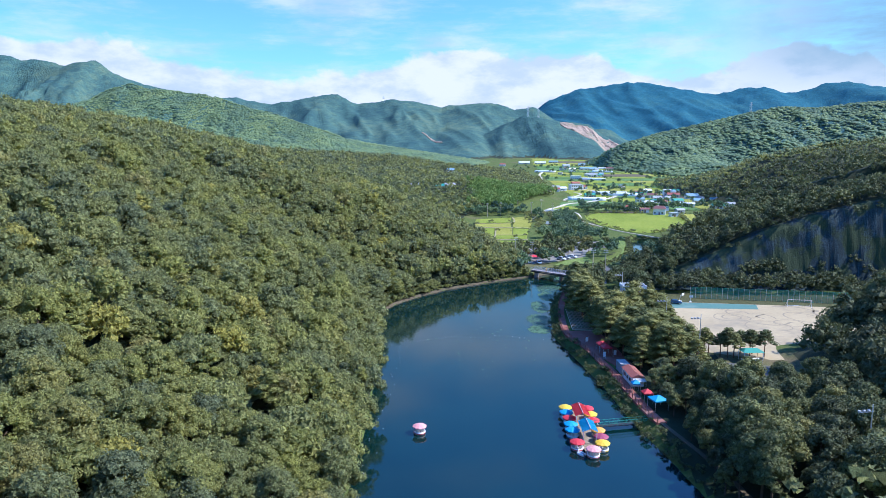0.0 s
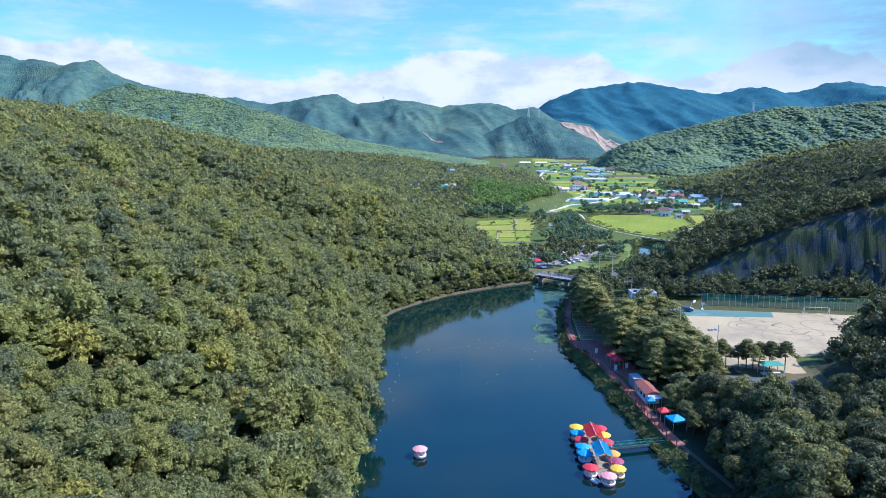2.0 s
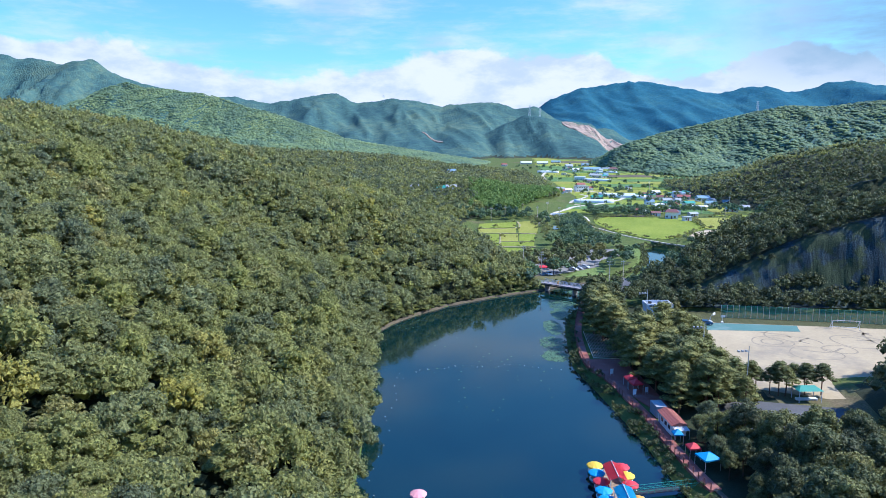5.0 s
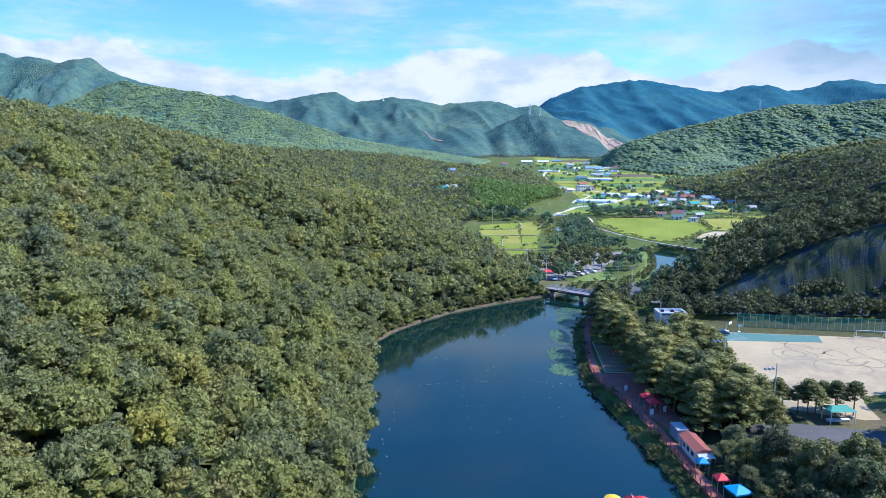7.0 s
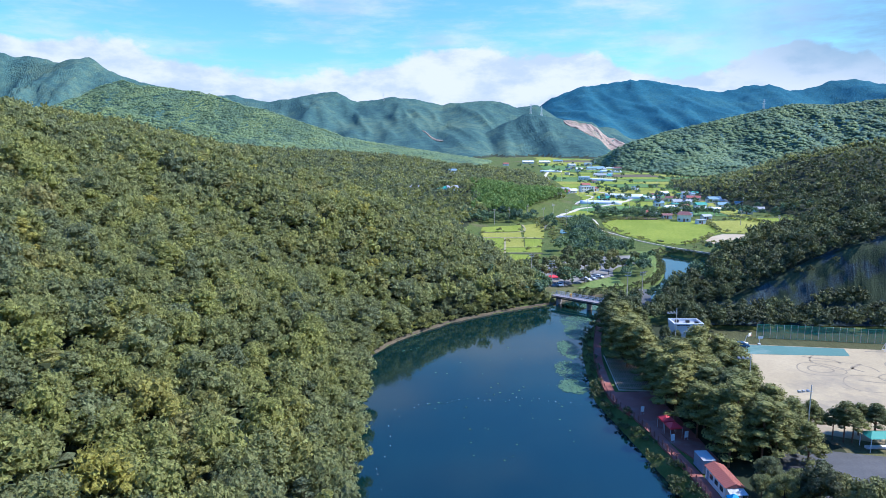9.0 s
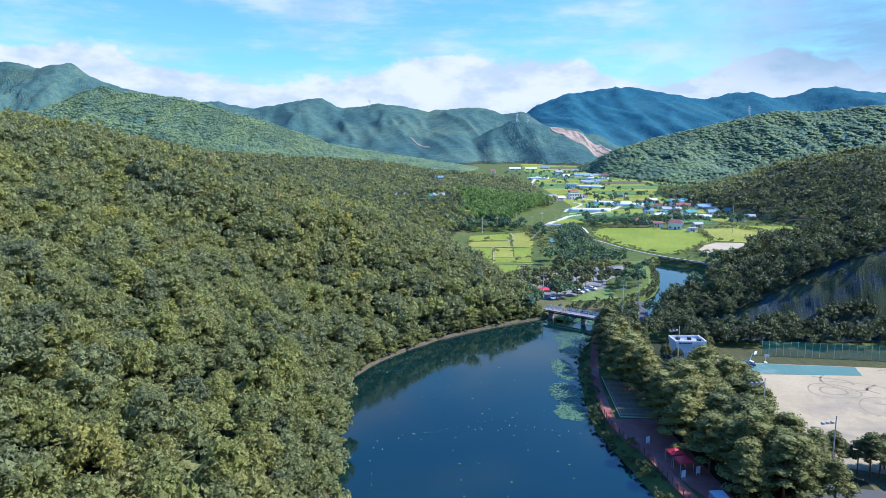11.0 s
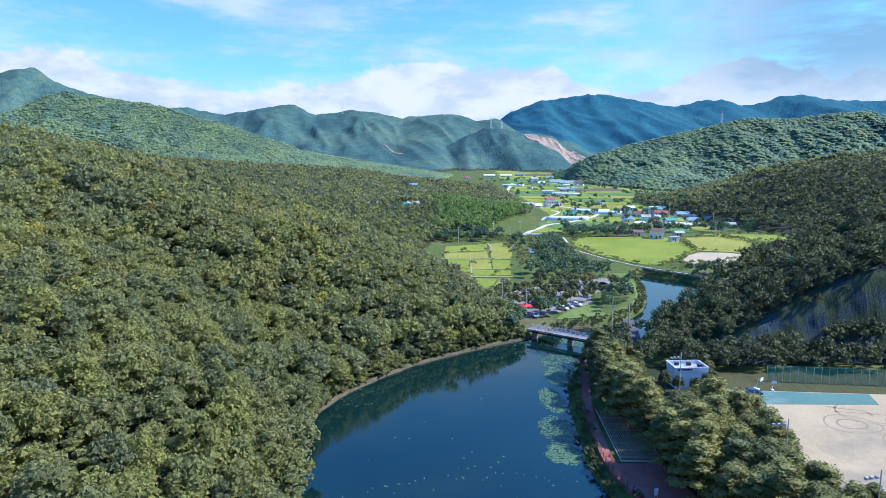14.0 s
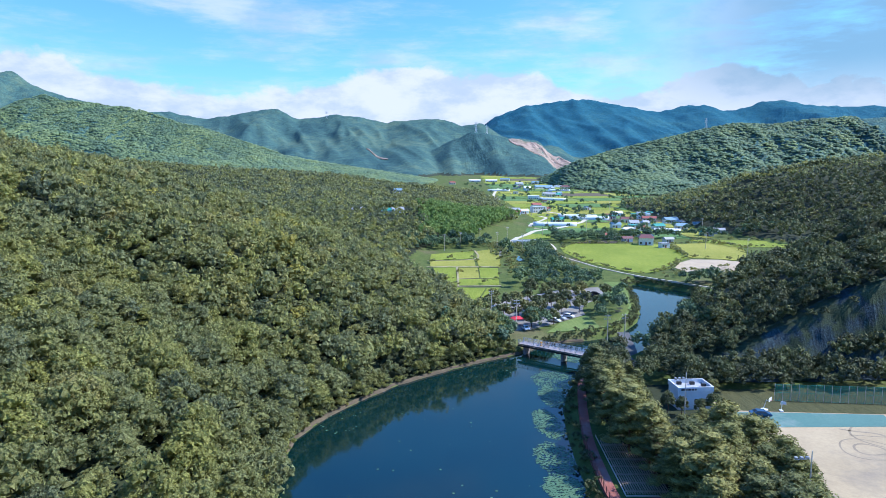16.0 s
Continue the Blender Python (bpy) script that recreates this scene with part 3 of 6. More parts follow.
# the wooded hill west of the lake
west = jittered(-300, 25, 52, 470, 4.3, 3, lambda x, y: (x < np.interp(y, [0, 150, 225, 245, 262, 285, 300, 330, 352, 400, 470], [-10, -14, -18, 1, 18, 34, 19, 17, 7, -6, 2])) & (water_distance(x, y) > np.where(y < 190, -1.0, 0.7)) & in_view(x, y, 10) & ~((np.abs(x - np.interp(y, [128, 145, 161, 184], [-31.5, -32.4, -34.1, -37.4])) < 1.9) & (y > 128) & (y < 184)))
rw = np.random.RandomState(11)
west_size = rw.uniform(0.72, 1.14, len(west))
west_tint = np.clip(0.48 + 0.26 * rw.normal(size=len(west)) * 0.8 + 0.12 * waves(west[:, 0], west[:, 1], 70, 9, 2), 0, 1)
tan_stand = (waves(west[:, 0], west[:, 1], 34, 13, 2) > 0.65) & (rw.uniform(size=len(west)) < 0.3)
west_tint[tan_stand] = rw.uniform(0.9, 0.99, int(tan_stand.sum()))
near_west = (west[:, 1] < 165) & (west[:, 0] > -62)
near_idx = np.where(near_west)[0]
near_idx = near_idx[np.argsort(west[near_idx, 1])][:115]
trunk_a = trunk_mesh(1, 8.5, 5, 0.2, bark)
near_protos = [tree_prototype(broad_crown(60 + k, 26, 125, 0.21, 8.3 + 0.8 * (k % 3), 3.05 + 0.2 * (k % 4)), leaf_broad, trunk_a) for k in range(7)]
for k in near_idx:
    x, y, z = west[k]
    plant(near_protos[k % 7], x, y, z - 0.2, west_size[k], rw.uniform(0, 6.28), "leafy green broadleaf tree on the wooded lakeside slope", "trees of the lakeside wood")
rest = west[:, 1] < 235
beyond = (west[:, 1] >= 235) & (west[:, 1] < 345)
behind = west[:, 1] >= 345
rest[near_idx] = False
forest_templates = [broad_crown(80 + k, 15, 54, 0.34, 8.3 + 0.8 * (k % 3), 3.05 + 0.2 * (k % 4), OCTA) for k in range(8)] + [pine_crown(90 + k, 12, 60, 0.36, 9.0, 2.5) for k in range(1)]
middle_templates = [broad_crown(100 + k, 8, 17, 0.56, 8.2, 3.1, OCTA) for k in range(6)]
scatter("forest", forest_templates, west[rest], west_size[rest], west_tint[rest], leaf_broad_stuff, "dense green broadleaf forest covering the lakeside hill")
scatter("forest", middle_templates, west[beyond], west_size[beyond], west_tint[beyond], leaf_broad_stuff, "green broadleaf forest over the hill's far end")
dome_faces = ICO1[1][ICO1[0][ICO1[1]][:, :, 2].mean(1) > -0.1]
far_crowns = [(ICO1[0] * np.array([5.0, 5.0, 2.6]) * np.random.RandomState(70 + k).uniform(0.85, 1.15, (12, 1)) + np.array([0, 0, 0.6]), dome_faces) for k in range(6)]
octa_crowns = [(OCTA[0] * np.array([4.0, 4.0, 1.9]) * np.random.RandomState(70 + k).uniform(0.75, 1.25, (6, 1)) + np.array([0, 0, 2.6]), OCTA[1]) for k in range(6)]
light_templates = [broad_crown(140 + k, 4, 14, 0.9, 8.2, 3.0, OCTA) for k in range(5)]
round_blob = [broad_crown(150 + k, 3, 5, 1.1, 6.0, 4.3, OCTA) for k in range(6)]
two_blob = [(np.concatenate([tv * 0.8, tv * 0.62 + np.array([1.6, 1.2, 1.6]), tv * 0.55 + np.array([-1.5, 0.6, 2.2])]), np.concatenate([tf, tf + 6, tf + 12])) for tv, tf in octa_crowns]
nose = behind & (west[:, 0] > -90)
behind = behind & ~nose
scatter("forest", light_templates, west[nose], west_size[nose], west_tint[nose], leaf_broad_stuff, "green woods behind the hill's nose")
scatter("forest", two_blob, west[behind], west_size[behind], west_tint[behind], leaf_broad_stuff, "green woods on the hill's far side")
shore = jittered(-30, 34, 168, 282, 2.3, 15, lambda x, y: (water_distance(x, y) > 0.5) & (water_distance(x, y) < 3.4) & (x < 31) & (x < 0.62 * (y - 215) + 2))
rw2 = np.random.RandomState(16)
scatter("shore_trees", [broad_crown(160 + k, 6, 60, 0.4, 5.2, 2.4) for k in range(4)], shore, rw2.uniform(0.4, 0.85, len(shore)), rw2.uniform(0.1, 0.7, len(shore)), leaf_broad_stuff, "bushy young trees leaning over the lake's bank", "trees")
floor_green = jittered(-190, -8, 54, 262, 3.1, 18, lambda x, y: (x < np.interp(y, [0, 150, 225, 245, 262], [-16, -20, -25, -8, 8])) & in_view(x, y, 6))
scatter("undergrowth", two_blob, floor_green, rw2.uniform(0.28, 0.55, len(floor_green)), rw2.uniform(0, 0.5, len(floor_green)), leaf_broad_stuff, "green undergrowth beneath the lakeside trees", "shrubs")
south = np.concatenate([jittered(-150, -13, -110, 52, 6.0, 19, lambda x, y: x < -15), jittered(46, 170, -110, 86, 6.0, 20, lambda x, y: x > 48)])
scatter("forest", light_templates, south, rw2.uniform(0.9, 1.35, len(south)), rw2.uniform(0, 0.8, len(south)), leaf_broad_stuff, "woods on both sides of the lake's near end")
lip = jittered(-32, 34, 150, 284, 1.25, 17, lambda x, y: (water_distance(x, y) > 0.1) & (water_distance(x, y) < 1.5) & (x < 33) & (x < 0.62 * (y - 215) + 6))
lip = lip[(rw2.uniform(size=len(lip)) < 0.85) | (lip[:, 1] < 238)]
lip[:, 2] += 0.25
scatter("bank_shrubs", [broad_crown(180 + k, 4, 30, 0.3, 1.8, 1.3) for k in range(3)], lip, rw2.uniform(0.35, 0.95, len(lip)) * np.where(lip[:, 1] < 238, 1.3, 1.0), rw2.uniform(0.2, 0.8, len(lip)), leaf_broad_stuff, "low bushes and grass tufts on the earth bank", "shrubs")

# other woods
FARMS = [(-40.7, 614.6), (-17.7, 597), (-9, 591), (-12, 802)]


def wooded(x, y):
    open_spot = np.ones(np.shape(x), bool)
    for fx, fy in FARMS:
        open_spot &= ((x - fx) / 9) ** 2 + ((y - fy + 9) / 18) ** 2 > 1
    return (land(x, y) > floor_height(y) + 1.2) & in_view(x, y, 60) & open_spot


rm = np.random.RandomState(5)
mid = jittered(-480, 460, 236, 620, 7.4, 4, lambda x, y: wooded(x, y) & ((y > 470) | (x > 60)) & (water_distance(x, y) > np.where(y > 285, 11, 2))
               & ~((x > 12) & (x < 110) & (y > 500) & (y < 660)) & ~((x > 62) & (y < 246.5)) & ~((x > 240) & (y > 310) & (y < 480)))
side = (mid[:, 0] > 60) & (mid[:, 1] < 480)
lower = ~side & (mid[:, 0] < 140)
spur = ~side & (mid[:, 0] >= 140)
scatter("forest", light_templates, mid[lower], rm.uniform(0.85, 1.3, int(lower.sum())), rm.uniform(0, 0.8, int(lower.sum())), leaf_broad_stuff, "mixed green woods on the valley's lower slopes")
scatter("forest", light_templates, mid[spur], rm.uniform(0.85, 1.3, int(spur.sum())), rm.uniform(0.1, 0.9, int(spur.sum())), leaf_dark_stuff, "dark green woods on the spur east of the village")
ridge_trees = jittered(62, 215, 248, 330, 4.9, 44, lambda x, y: (land(x, y) > 4) & (water_distance(x, y) > np.where(y > 285, 11, 2)))
scatter("forest", middle_templates, ridge_trees, rm.uniform(0.55, 0.95, len(ridge_trees)), rm.uniform(0, 0.8, len(ridge_trees)), leaf_dark_stuff, "dark woods on the ridge above the rock face")
ridge_far = mid[side & (mid[:, 1] > 330)]
scatter("forest", middle_templates, ridge_far, rm.uniform(0.65, 0.95, len(ridge_far)), rm.uniform(0, 0.8, len(ridge_far)), leaf_dark_stuff, "dark woods on the valley's east side")
low = jittered(-640, 460, 620, 950, 6.6, 8, wooded)
scatter("forest", round_blob, low, rm.uniform(0.55, 1.2, len(low)), np.clip(rm.normal(0.32, 0.3, len(low)), 0, 0.9), leaf_broad_stuff, "woods on the low hills beyond the fields")
far = jittered(-1250, 860, 950, 1570, 6.3, 6, wooded)
scatter("forest", far_crowns, far, rm.uniform(0.6, 1.1, len(far)), np.clip(0.5 + 0.35 * waves(far[:, 0], far[:, 1], 160, 14, 3) + 0.14 * rm.normal(size=len(far)), 0, 1), leaf_far, "distant dark green wooded hillsides", "forest", True)
plantation = jittered(8, 108, 500, 660, 4.6, 7, lambda x, y: (x < 38 + 0.36 * (y - 500)) & (x > -40 + 0.35 * (y - 500)) & (x < 102))
slim = [(tv * np.array([0.82, 0.82, 1.0]), tf) for tv, tf in (broad_crown(130 + k, 5, 30, 0.7, 8.0, 3.0) for k in range(4))]
plantation[:, 2] += 0.2
scatter("plantation", slim, plantation, rm.uniform(0.9, 1.15, len(plantation)), rm.uniform(0, 1, len(plantation)), leaf_plant, "rows of slim light green plantation trees")


# the trees of the east bank
pine_trunk = trunk_mesh(5, 11, 6, 0.22, bark_pine)
grove_protos = [tree_prototype(pine_crown(220 + k, 28, 70, 0.30, 9.0 + (k % 3), 3.6 + 0.3 * (k % 3), 0.26), leaf_pine, pine_trunk) for k in range(6)]
pine_protos = [tree_prototype(pine_crown(200 + k, 24, 78, 0.30, 9.0 + (k % 3), 3.4 + 0.3 * (k % 3)), leaf_pine, pine_trunk) for k in range(6)]
rp = np.random.RandomState(21)


def grove(x, y):
    left = np.interp(y, [150, 165, 180, 184, 205, 215, 232, 240], [44.2, 41.4, 40.2, 41.0, 38.4, 37.8, 40, 44])
    right = np.interp(y, [150, 172, 200, 215, 222, 240], [60, 60, 63, 62, 53, 54])
    return (x > left) & (x < right) & (np.hypot(x - 53.4, y - 208.6) > 2) & (np.hypot(x - 56.7, y - 172.8) > 2)


pines = jittered(36, 68, 150, 242, 4.3, 22, lambda x, y: grove(x, y) & ~((y > 206) & (y < 228) & (x > 49)))
for n, (x, y, z) in enumerate(pines):
    plant(grove_protos[n % 6], x, y, z - 0.1, rp.uniform(0.92, 1.18) * (0.56 if x > 44 and y > 192 else 0.85 if x > 53 else 1.0), rp.uniform(0, 6.28), "red pine with flat pads of green needles in the lakeside grove", "pines of the grove")
for n in range(11):
    x, y = 58.5 + n * 1.9 + rp.uniform(-0.6, 0.6), 160.5 + rp.uniform(-2.2, 2.2)
    plant(pine_protos[n % 6], x, y, float(land(x, y)) - 0.1, rp.uniform(0.58, 0.74), rp.uniform(0, 6.28), "young pine with a bare trunk beside the sandy sports field", "pines by the field")
dark_protos = [tree_prototype(broad_crown(260 + k, 24, 92, 0.24, 9.0 + 0.8 * (k % 3), 2.9 + 0.2 * (k % 3)), leaf_dark, trunk_a) for k in range(5)]
near_east = jittered(46, 78, 84, 134, 5.4, 23, lambda x, y: (x > np.interp(y, [84, 112, 120, 134], [47, 45.8, 47.5, 48.5])) & ~((x > 54) & (y > 137)))
for n, (x, y, z) in enumerate(near_east):
    plant(dark_protos[n % 5], x, y, z - 0.2, rp.uniform(0.85, 1.25), rp.uniform(0, 6.28), "tall dark green broadleaf tree above the lakeside path", "trees above the path")
for x, y, sc in ((47.5, 131, 0.55), (45.5, 127.5, 0.5), (49.5, 134.5, 0.6), (50.5, 140, 0.6), (48.3, 137.6, 0.5), (44.6, 110.5, 0.4), (46.5, 118, 0.5)):
    plant(near_protos[3], x, y, float(land(x, y)) - 0.1, sc, rp.uniform(0, 6.28), "small yellowish-green tree beside the lakeside path", "small trees by the path")
for n, (x, y, sc) in enumerate(((44.6, 138.5, 0.62), (46.8, 141.5, 0.7), (46.2, 134.6, 0.72), (48.8, 129.2, 0.78), (46.6, 124.6, 0.7), (50.6, 124.4, 0.85), (48.2, 119.6, 0.8), (51.8, 131.6, 0.8), (45.2, 115.6, 0.62), (44.9, 107.2, 0.7), (45.8, 102.2, 0.75), (46.2, 97.0, 0.8), (44.2, 93.0, 0.7), (54.4, 136.4, 0.7), (44.4, 129.6, 0.6), (43.6, 133.6, 0.52), (43.8, 123.4, 0.55), (43.4, 104.0, 0.6), (42.9, 99.0, 0.62), (43.6, 112.6, 0.5), (42.6, 94.5, 0.6))):
    plant(near_protos[n % 7] if 128 < y < 142 and x < 48 else dark_protos[n % 5], x, y, float(land(x, y)) - 0.1, sc, rp.uniform(0, 6.28), "leafy green tree leaning over the lakeside path", "trees above the path")
for n, (x, y, sc) in enumerate(((56.2, 216.4, 0.5), (59.6, 215.2, 0.46), (62.8, 215.8, 0.5), (65.4, 216.8, 0.42), (53.6, 217.6, 0.55), (67.4, 226.4, 0.55))):
    plant(dark_protos[n % 5], x, y, float(land(x, y)) - 0.1, sc, rp.uniform(0, 6.28), "small round tree beside the white field house", "trees by the field house")
by_building = jittered(40, 84, 226, 262, 5.0, 24, lambda x, y: (water_distance(x, y) > 2.5) & ~((x > 51) & (x < 66) & (y < 231)) & ~((np.abs(x - 48 - (y - 226) * 0.37) < 3.0)) & (land(x, y) < 7) & ((y > 231) | (x < 50)))
scatter("trees", forest_templates, by_building, rp.uniform(0.62, 0.9, len(by_building)), rp.uniform(0.1, 0.6, len(by_building)), leaf_dark_stuff, "round green broadleaf trees between the bridge and the building", "trees")
east = jittered(74, 175, 70, 172, 5.4, 25, lambda x, y: (x > 78 + 0.1 * (y - 120)) & in_view(x, y, 12) & ~((y > 150) & (x < 96)))
scatter("forest", forest_templates, east, rp.uniform(0.9, 1.4, len(east)), rp.uniform(0, 0.5, len(east)), leaf_dark_stuff, "dark dense woods on the east slope above the lake")
foot = jittered(64, 150, 228, 241, 3.4, 26, lambda x, y: y > 229)
scatter("undergrowth", middle_templates, foot, rp.uniform(0.45, 0.95, len(foot)), rp.uniform(0, 0.6, len(foot)), leaf_dark_stuff, "bushes and small trees at the foot of the rock face", "shrubs")

# trees of the car park, the river bank and the village
small_protos = [tree_prototype(broad_crown(300 + k, 9, 50, 0.40, 6.0, 2.6), leaf_dark, trunk_mesh(30 + k, 6, 4, 0.13, bark)) for k in range(4)]
PARK_TREES = [(34.6, 321.4), (38.6, 324), (40.5, 303.8), (41.8, 295.9), (49.8, 316.1), (60.4, 340.1), (55.8, 320.5), (64.5, 334.8), (46.4, 295.7), (51.8, 307.4), (36.8, 307), (25.1, 308.5), (51.7, 335.3), (75.6, 336), (66.6, 315.4), (63.9, 321), (21, 312), (29, 316), (31, 330), (44, 331), (47, 342), (57, 347), (68, 344), (44, 310), (59, 312), (30, 299), (38, 291)]
for n, (x, y) in enumerate(PARK_TREES):
    plant(small_protos[n % 4], x, y, float(land(x, y)) - 0.1, rp.uniform(0.85, 1.2), rp.uniform(0, 6.28), "small round tree standing in the gravel car park", "car park trees")
bank_trees = np.concatenate([
    jittered(10, 46, 268, 296, 4.6, 31, lambda x, y: (water_distance(x, y) > 2) & (x < 18 + 0.75 * (y - 268) + 8) & ~((np.abs(x - 34) < 3) & (y > 283))),
    jittered(58, 86, 292, 345, 6.5, 32, lambda x, y: (water_distance(x, y) > 5) & (water_distance(x, y) < 10)),
    jittered(34, 100, 350, 470, 6.4, 33, lambda x, y: (np.abs(x - (62 + 0.1 * (y - 345))) < np.interp(y, [350, 361, 380, 410, 470], [0, 22, 13, 6, 5])) & (x < 97) & (water_distance(x, y) > 3)),
    jittered(92, 175, 500, 545, 6.5, 34, lambda x, y: np.abs(y - 518 - 0.1 * (x - 100)) < 7),
    jittered(100, 260, 548, 760, 15, 35, lambda x, y: (x > 80 + 0.2 * (y - 500)) & (waves(x, y, 46, 71, 2) > 0.05)),
    jittered(90, 330, 760, 1400, 21, 36, lambda x, y: (x > 100) & (waves(x, y, 90, 72, 2) > 0.15)),
    jittered(0, 50, 464, 502, 5.0, 37, lambda x, y: y > 470 + 0.28 * (x - 12)),
    jittered(88, 134, 500, 545, 5.6, 43, lambda x, y: (np.abs(y - 517 + 0.1 * x) < 12) & (x > 88 + 0.3 * (y - 500))),
    jittered(56, 72, 408, 486, 5.6, 46, lambda x, y: (np.abs(x - 58.5 - 0.1 * (y - 430)) > 4) & (x < 70)),
    jittered(135, 250, 505, 545, 7.5, 47, lambda x, y: np.abs(y - 520 - 0.1 * (x - 140)) < 8),
    jittered(104, 150, 360, 385, 5.0, 38, lambda x, y: (water_distance(x, y) > 1.5) & (y < 372) & (x > 118)),
    jittered(46, 80, 258, 275, 4.6, 39, lambda x, y: (water_distance(x, y) > 1.5) & (np.abs(x - 59.5 - (y - 258) * 0.3) > 2.5)),
])
scatter("riverside_trees", [broad_crown(320 + k, 8, 28, 0.5, 6.5, 2.7, OCTA) for k in range(5)], bank_trees, rp.uniform(0.55, 1.15, len(bank_trees)), rp.uniform(0.0, 0.8, len(bank_trees)), leaf_far, "green trees lining the river bank and the village", "trees")
brow = jittered(64, 165, 246, 262, 3.6, 27, lambda x, y: land(x, y) > 6)
scatter("forest", middle_templates, brow, rp.uniform(0.35, 0.65, len(brow)), rp.uniform(0, 0.6, len(brow)), leaf_dark_stuff, "trees along the brow of the rock face")

# ---- open ground, roads and fields ----
M_asphalt = surface("asphalt", (0.06, 0.062, 0.065), (0.12, 0.12, 0.12), 0.2, 3, 0.9)
M_gravel = surface("gravel", (0.15, 0.145, 0.13), (0.26, 0.245, 0.22), 0.15, 2.5, 0.95)
M_concrete = surface("concrete", (0.46, 0.41, 0.32), (0.62, 0.56, 0.45), 0.3, 3, 0.9, stains=(0.33, 0.31, 0.28))
M_court = surface("court_paint", (0.06, 0.145, 0.125), (0.10, 0.205, 0.175), 0.12, 2, 0.8, stains=(0.22, 0.28, 0.25))
M_pitch = surface("packed_sand", (0.30, 0.24, 0.145), (0.46, 0.37, 0.225), 0.07, 1.4, 0.95, stains=(0.19, 0.165, 0.13))
M_tyre = surface("tyre_track", (0.20, 0.165, 0.115), (0.31, 0.255, 0.17), 0.3, 3, 0.95)
M_brick = surface("red_paving", (0.20, 0.065, 0.05), (0.32, 0.12, 0.09), 0.25, 3, 0.85, stains=(0.30, 0.19, 0.16))
M_wood = surface("weathered_wood", (0.2, 0.145, 0.095), (0.40, 0.31, 0.22), 1, 12, 0.85, vary=0.2)
M_steel = surface("galvanised_steel", (0.55, 0.57, 0.58), (0.72, 0.73, 0.74), 2, 20, 0.45, 0.6)
M_dark = surface("dark_metal", (0.03, 0.03, 0.035), (0.07, 0.07, 0.07), 2, 20, 0.5, 0.4)
M_glass = surface("window_glass", (0.03, 0.04, 0.05), (0.07, 0.08, 0.09), 0.5, 3, 0.12, 0, 0.6, 0.05)


def paint(name, c, rough=0.55, d=0.78, **k):
    return surface(name, tuple(v * d for v in c), c, 0.7, 9, rough, **k)


P_red, P_blue, P_yellow = paint("red_canvas", (0.66, 0.045, 0.06)), paint("blue_canvas", (0.03, 0.34, 0.62)), paint("yellow_canvas", (0.86, 0.55, 0.05))
P_orange, P_plum, P_pink = paint("orange_canvas", (0.72, 0.36, 0.07)), paint("plum_canvas", (0.34, 0.07, 0.13)), paint("pink_canvas", (0.80, 0.36, 0.36))
P_teal, P_roofred, P_roofblue = paint("teal_roof", (0.05, 0.30, 0.23)), paint("red_roof", (0.36, 0.12, 0.09)), paint("blue_roof", (0.20, 0.32, 0.40))
P_grey, P_maroon, P_green = paint("grey_roof", (0.40, 0.41, 0.42)), paint("brown_tile_roof", (0.22, 0.10, 0.09)), paint("green_net", (0.05, 0.30, 0.22))
P_cream, P_rail, P_bluegrey = paint("cream_wall", (0.74, 0.71, 0.64)), paint("rail_brown", (0.26, 0.10, 0.08)), paint("blue_grey_panel", (0.30, 0.38, 0.46))
P_film = paint("greenhouse_film", (0.74, 0.80, 0.80), 0.4)


def rice(name, a, b):
    m, nodes, links, bs = material(name, 0.9, 0, 0.15)
    big, rows, fine = noise_fac(nodes, links, 0.03, 4), noise_fac(nodes, links, 0.6, 3, 0.5, (3, 0.25, 1)), noise_fac(nodes, links, 3.0, 5, 0.7)
    links.new(ramp(nodes, links, mix(nodes, links, 0.35, mix(nodes, links, 0.5, big, rows), fine), [(0.40, a), (0.60, b)]), bs.inputs["Base Color"])
    bump(nodes, links, bs, fine, 0.8, 0.3)
    return m


M_rice = rice("rice_field", (0.145, 0.195, 0.022), (0.25, 0.285, 0.042))
M_rice2 = rice("ripening_rice_field", (0.20, 0.215, 0.034), (0.31, 0.30, 0.062))
M_grass = rice("rough_grass", (0.09, 0.15, 0.035), (0.19, 0.24, 0.07))


def sheet(name, outline, mat, label, category, up=0.1, deep=0.5):
    b = bmesh.new()
    prism(b, outline, lambda x, y: float(floor_height(y)) - deep, lambda x, y: float(floor_height(y)) + up)
    return tagged(part(name, b, mat), label, category, kind="structure")


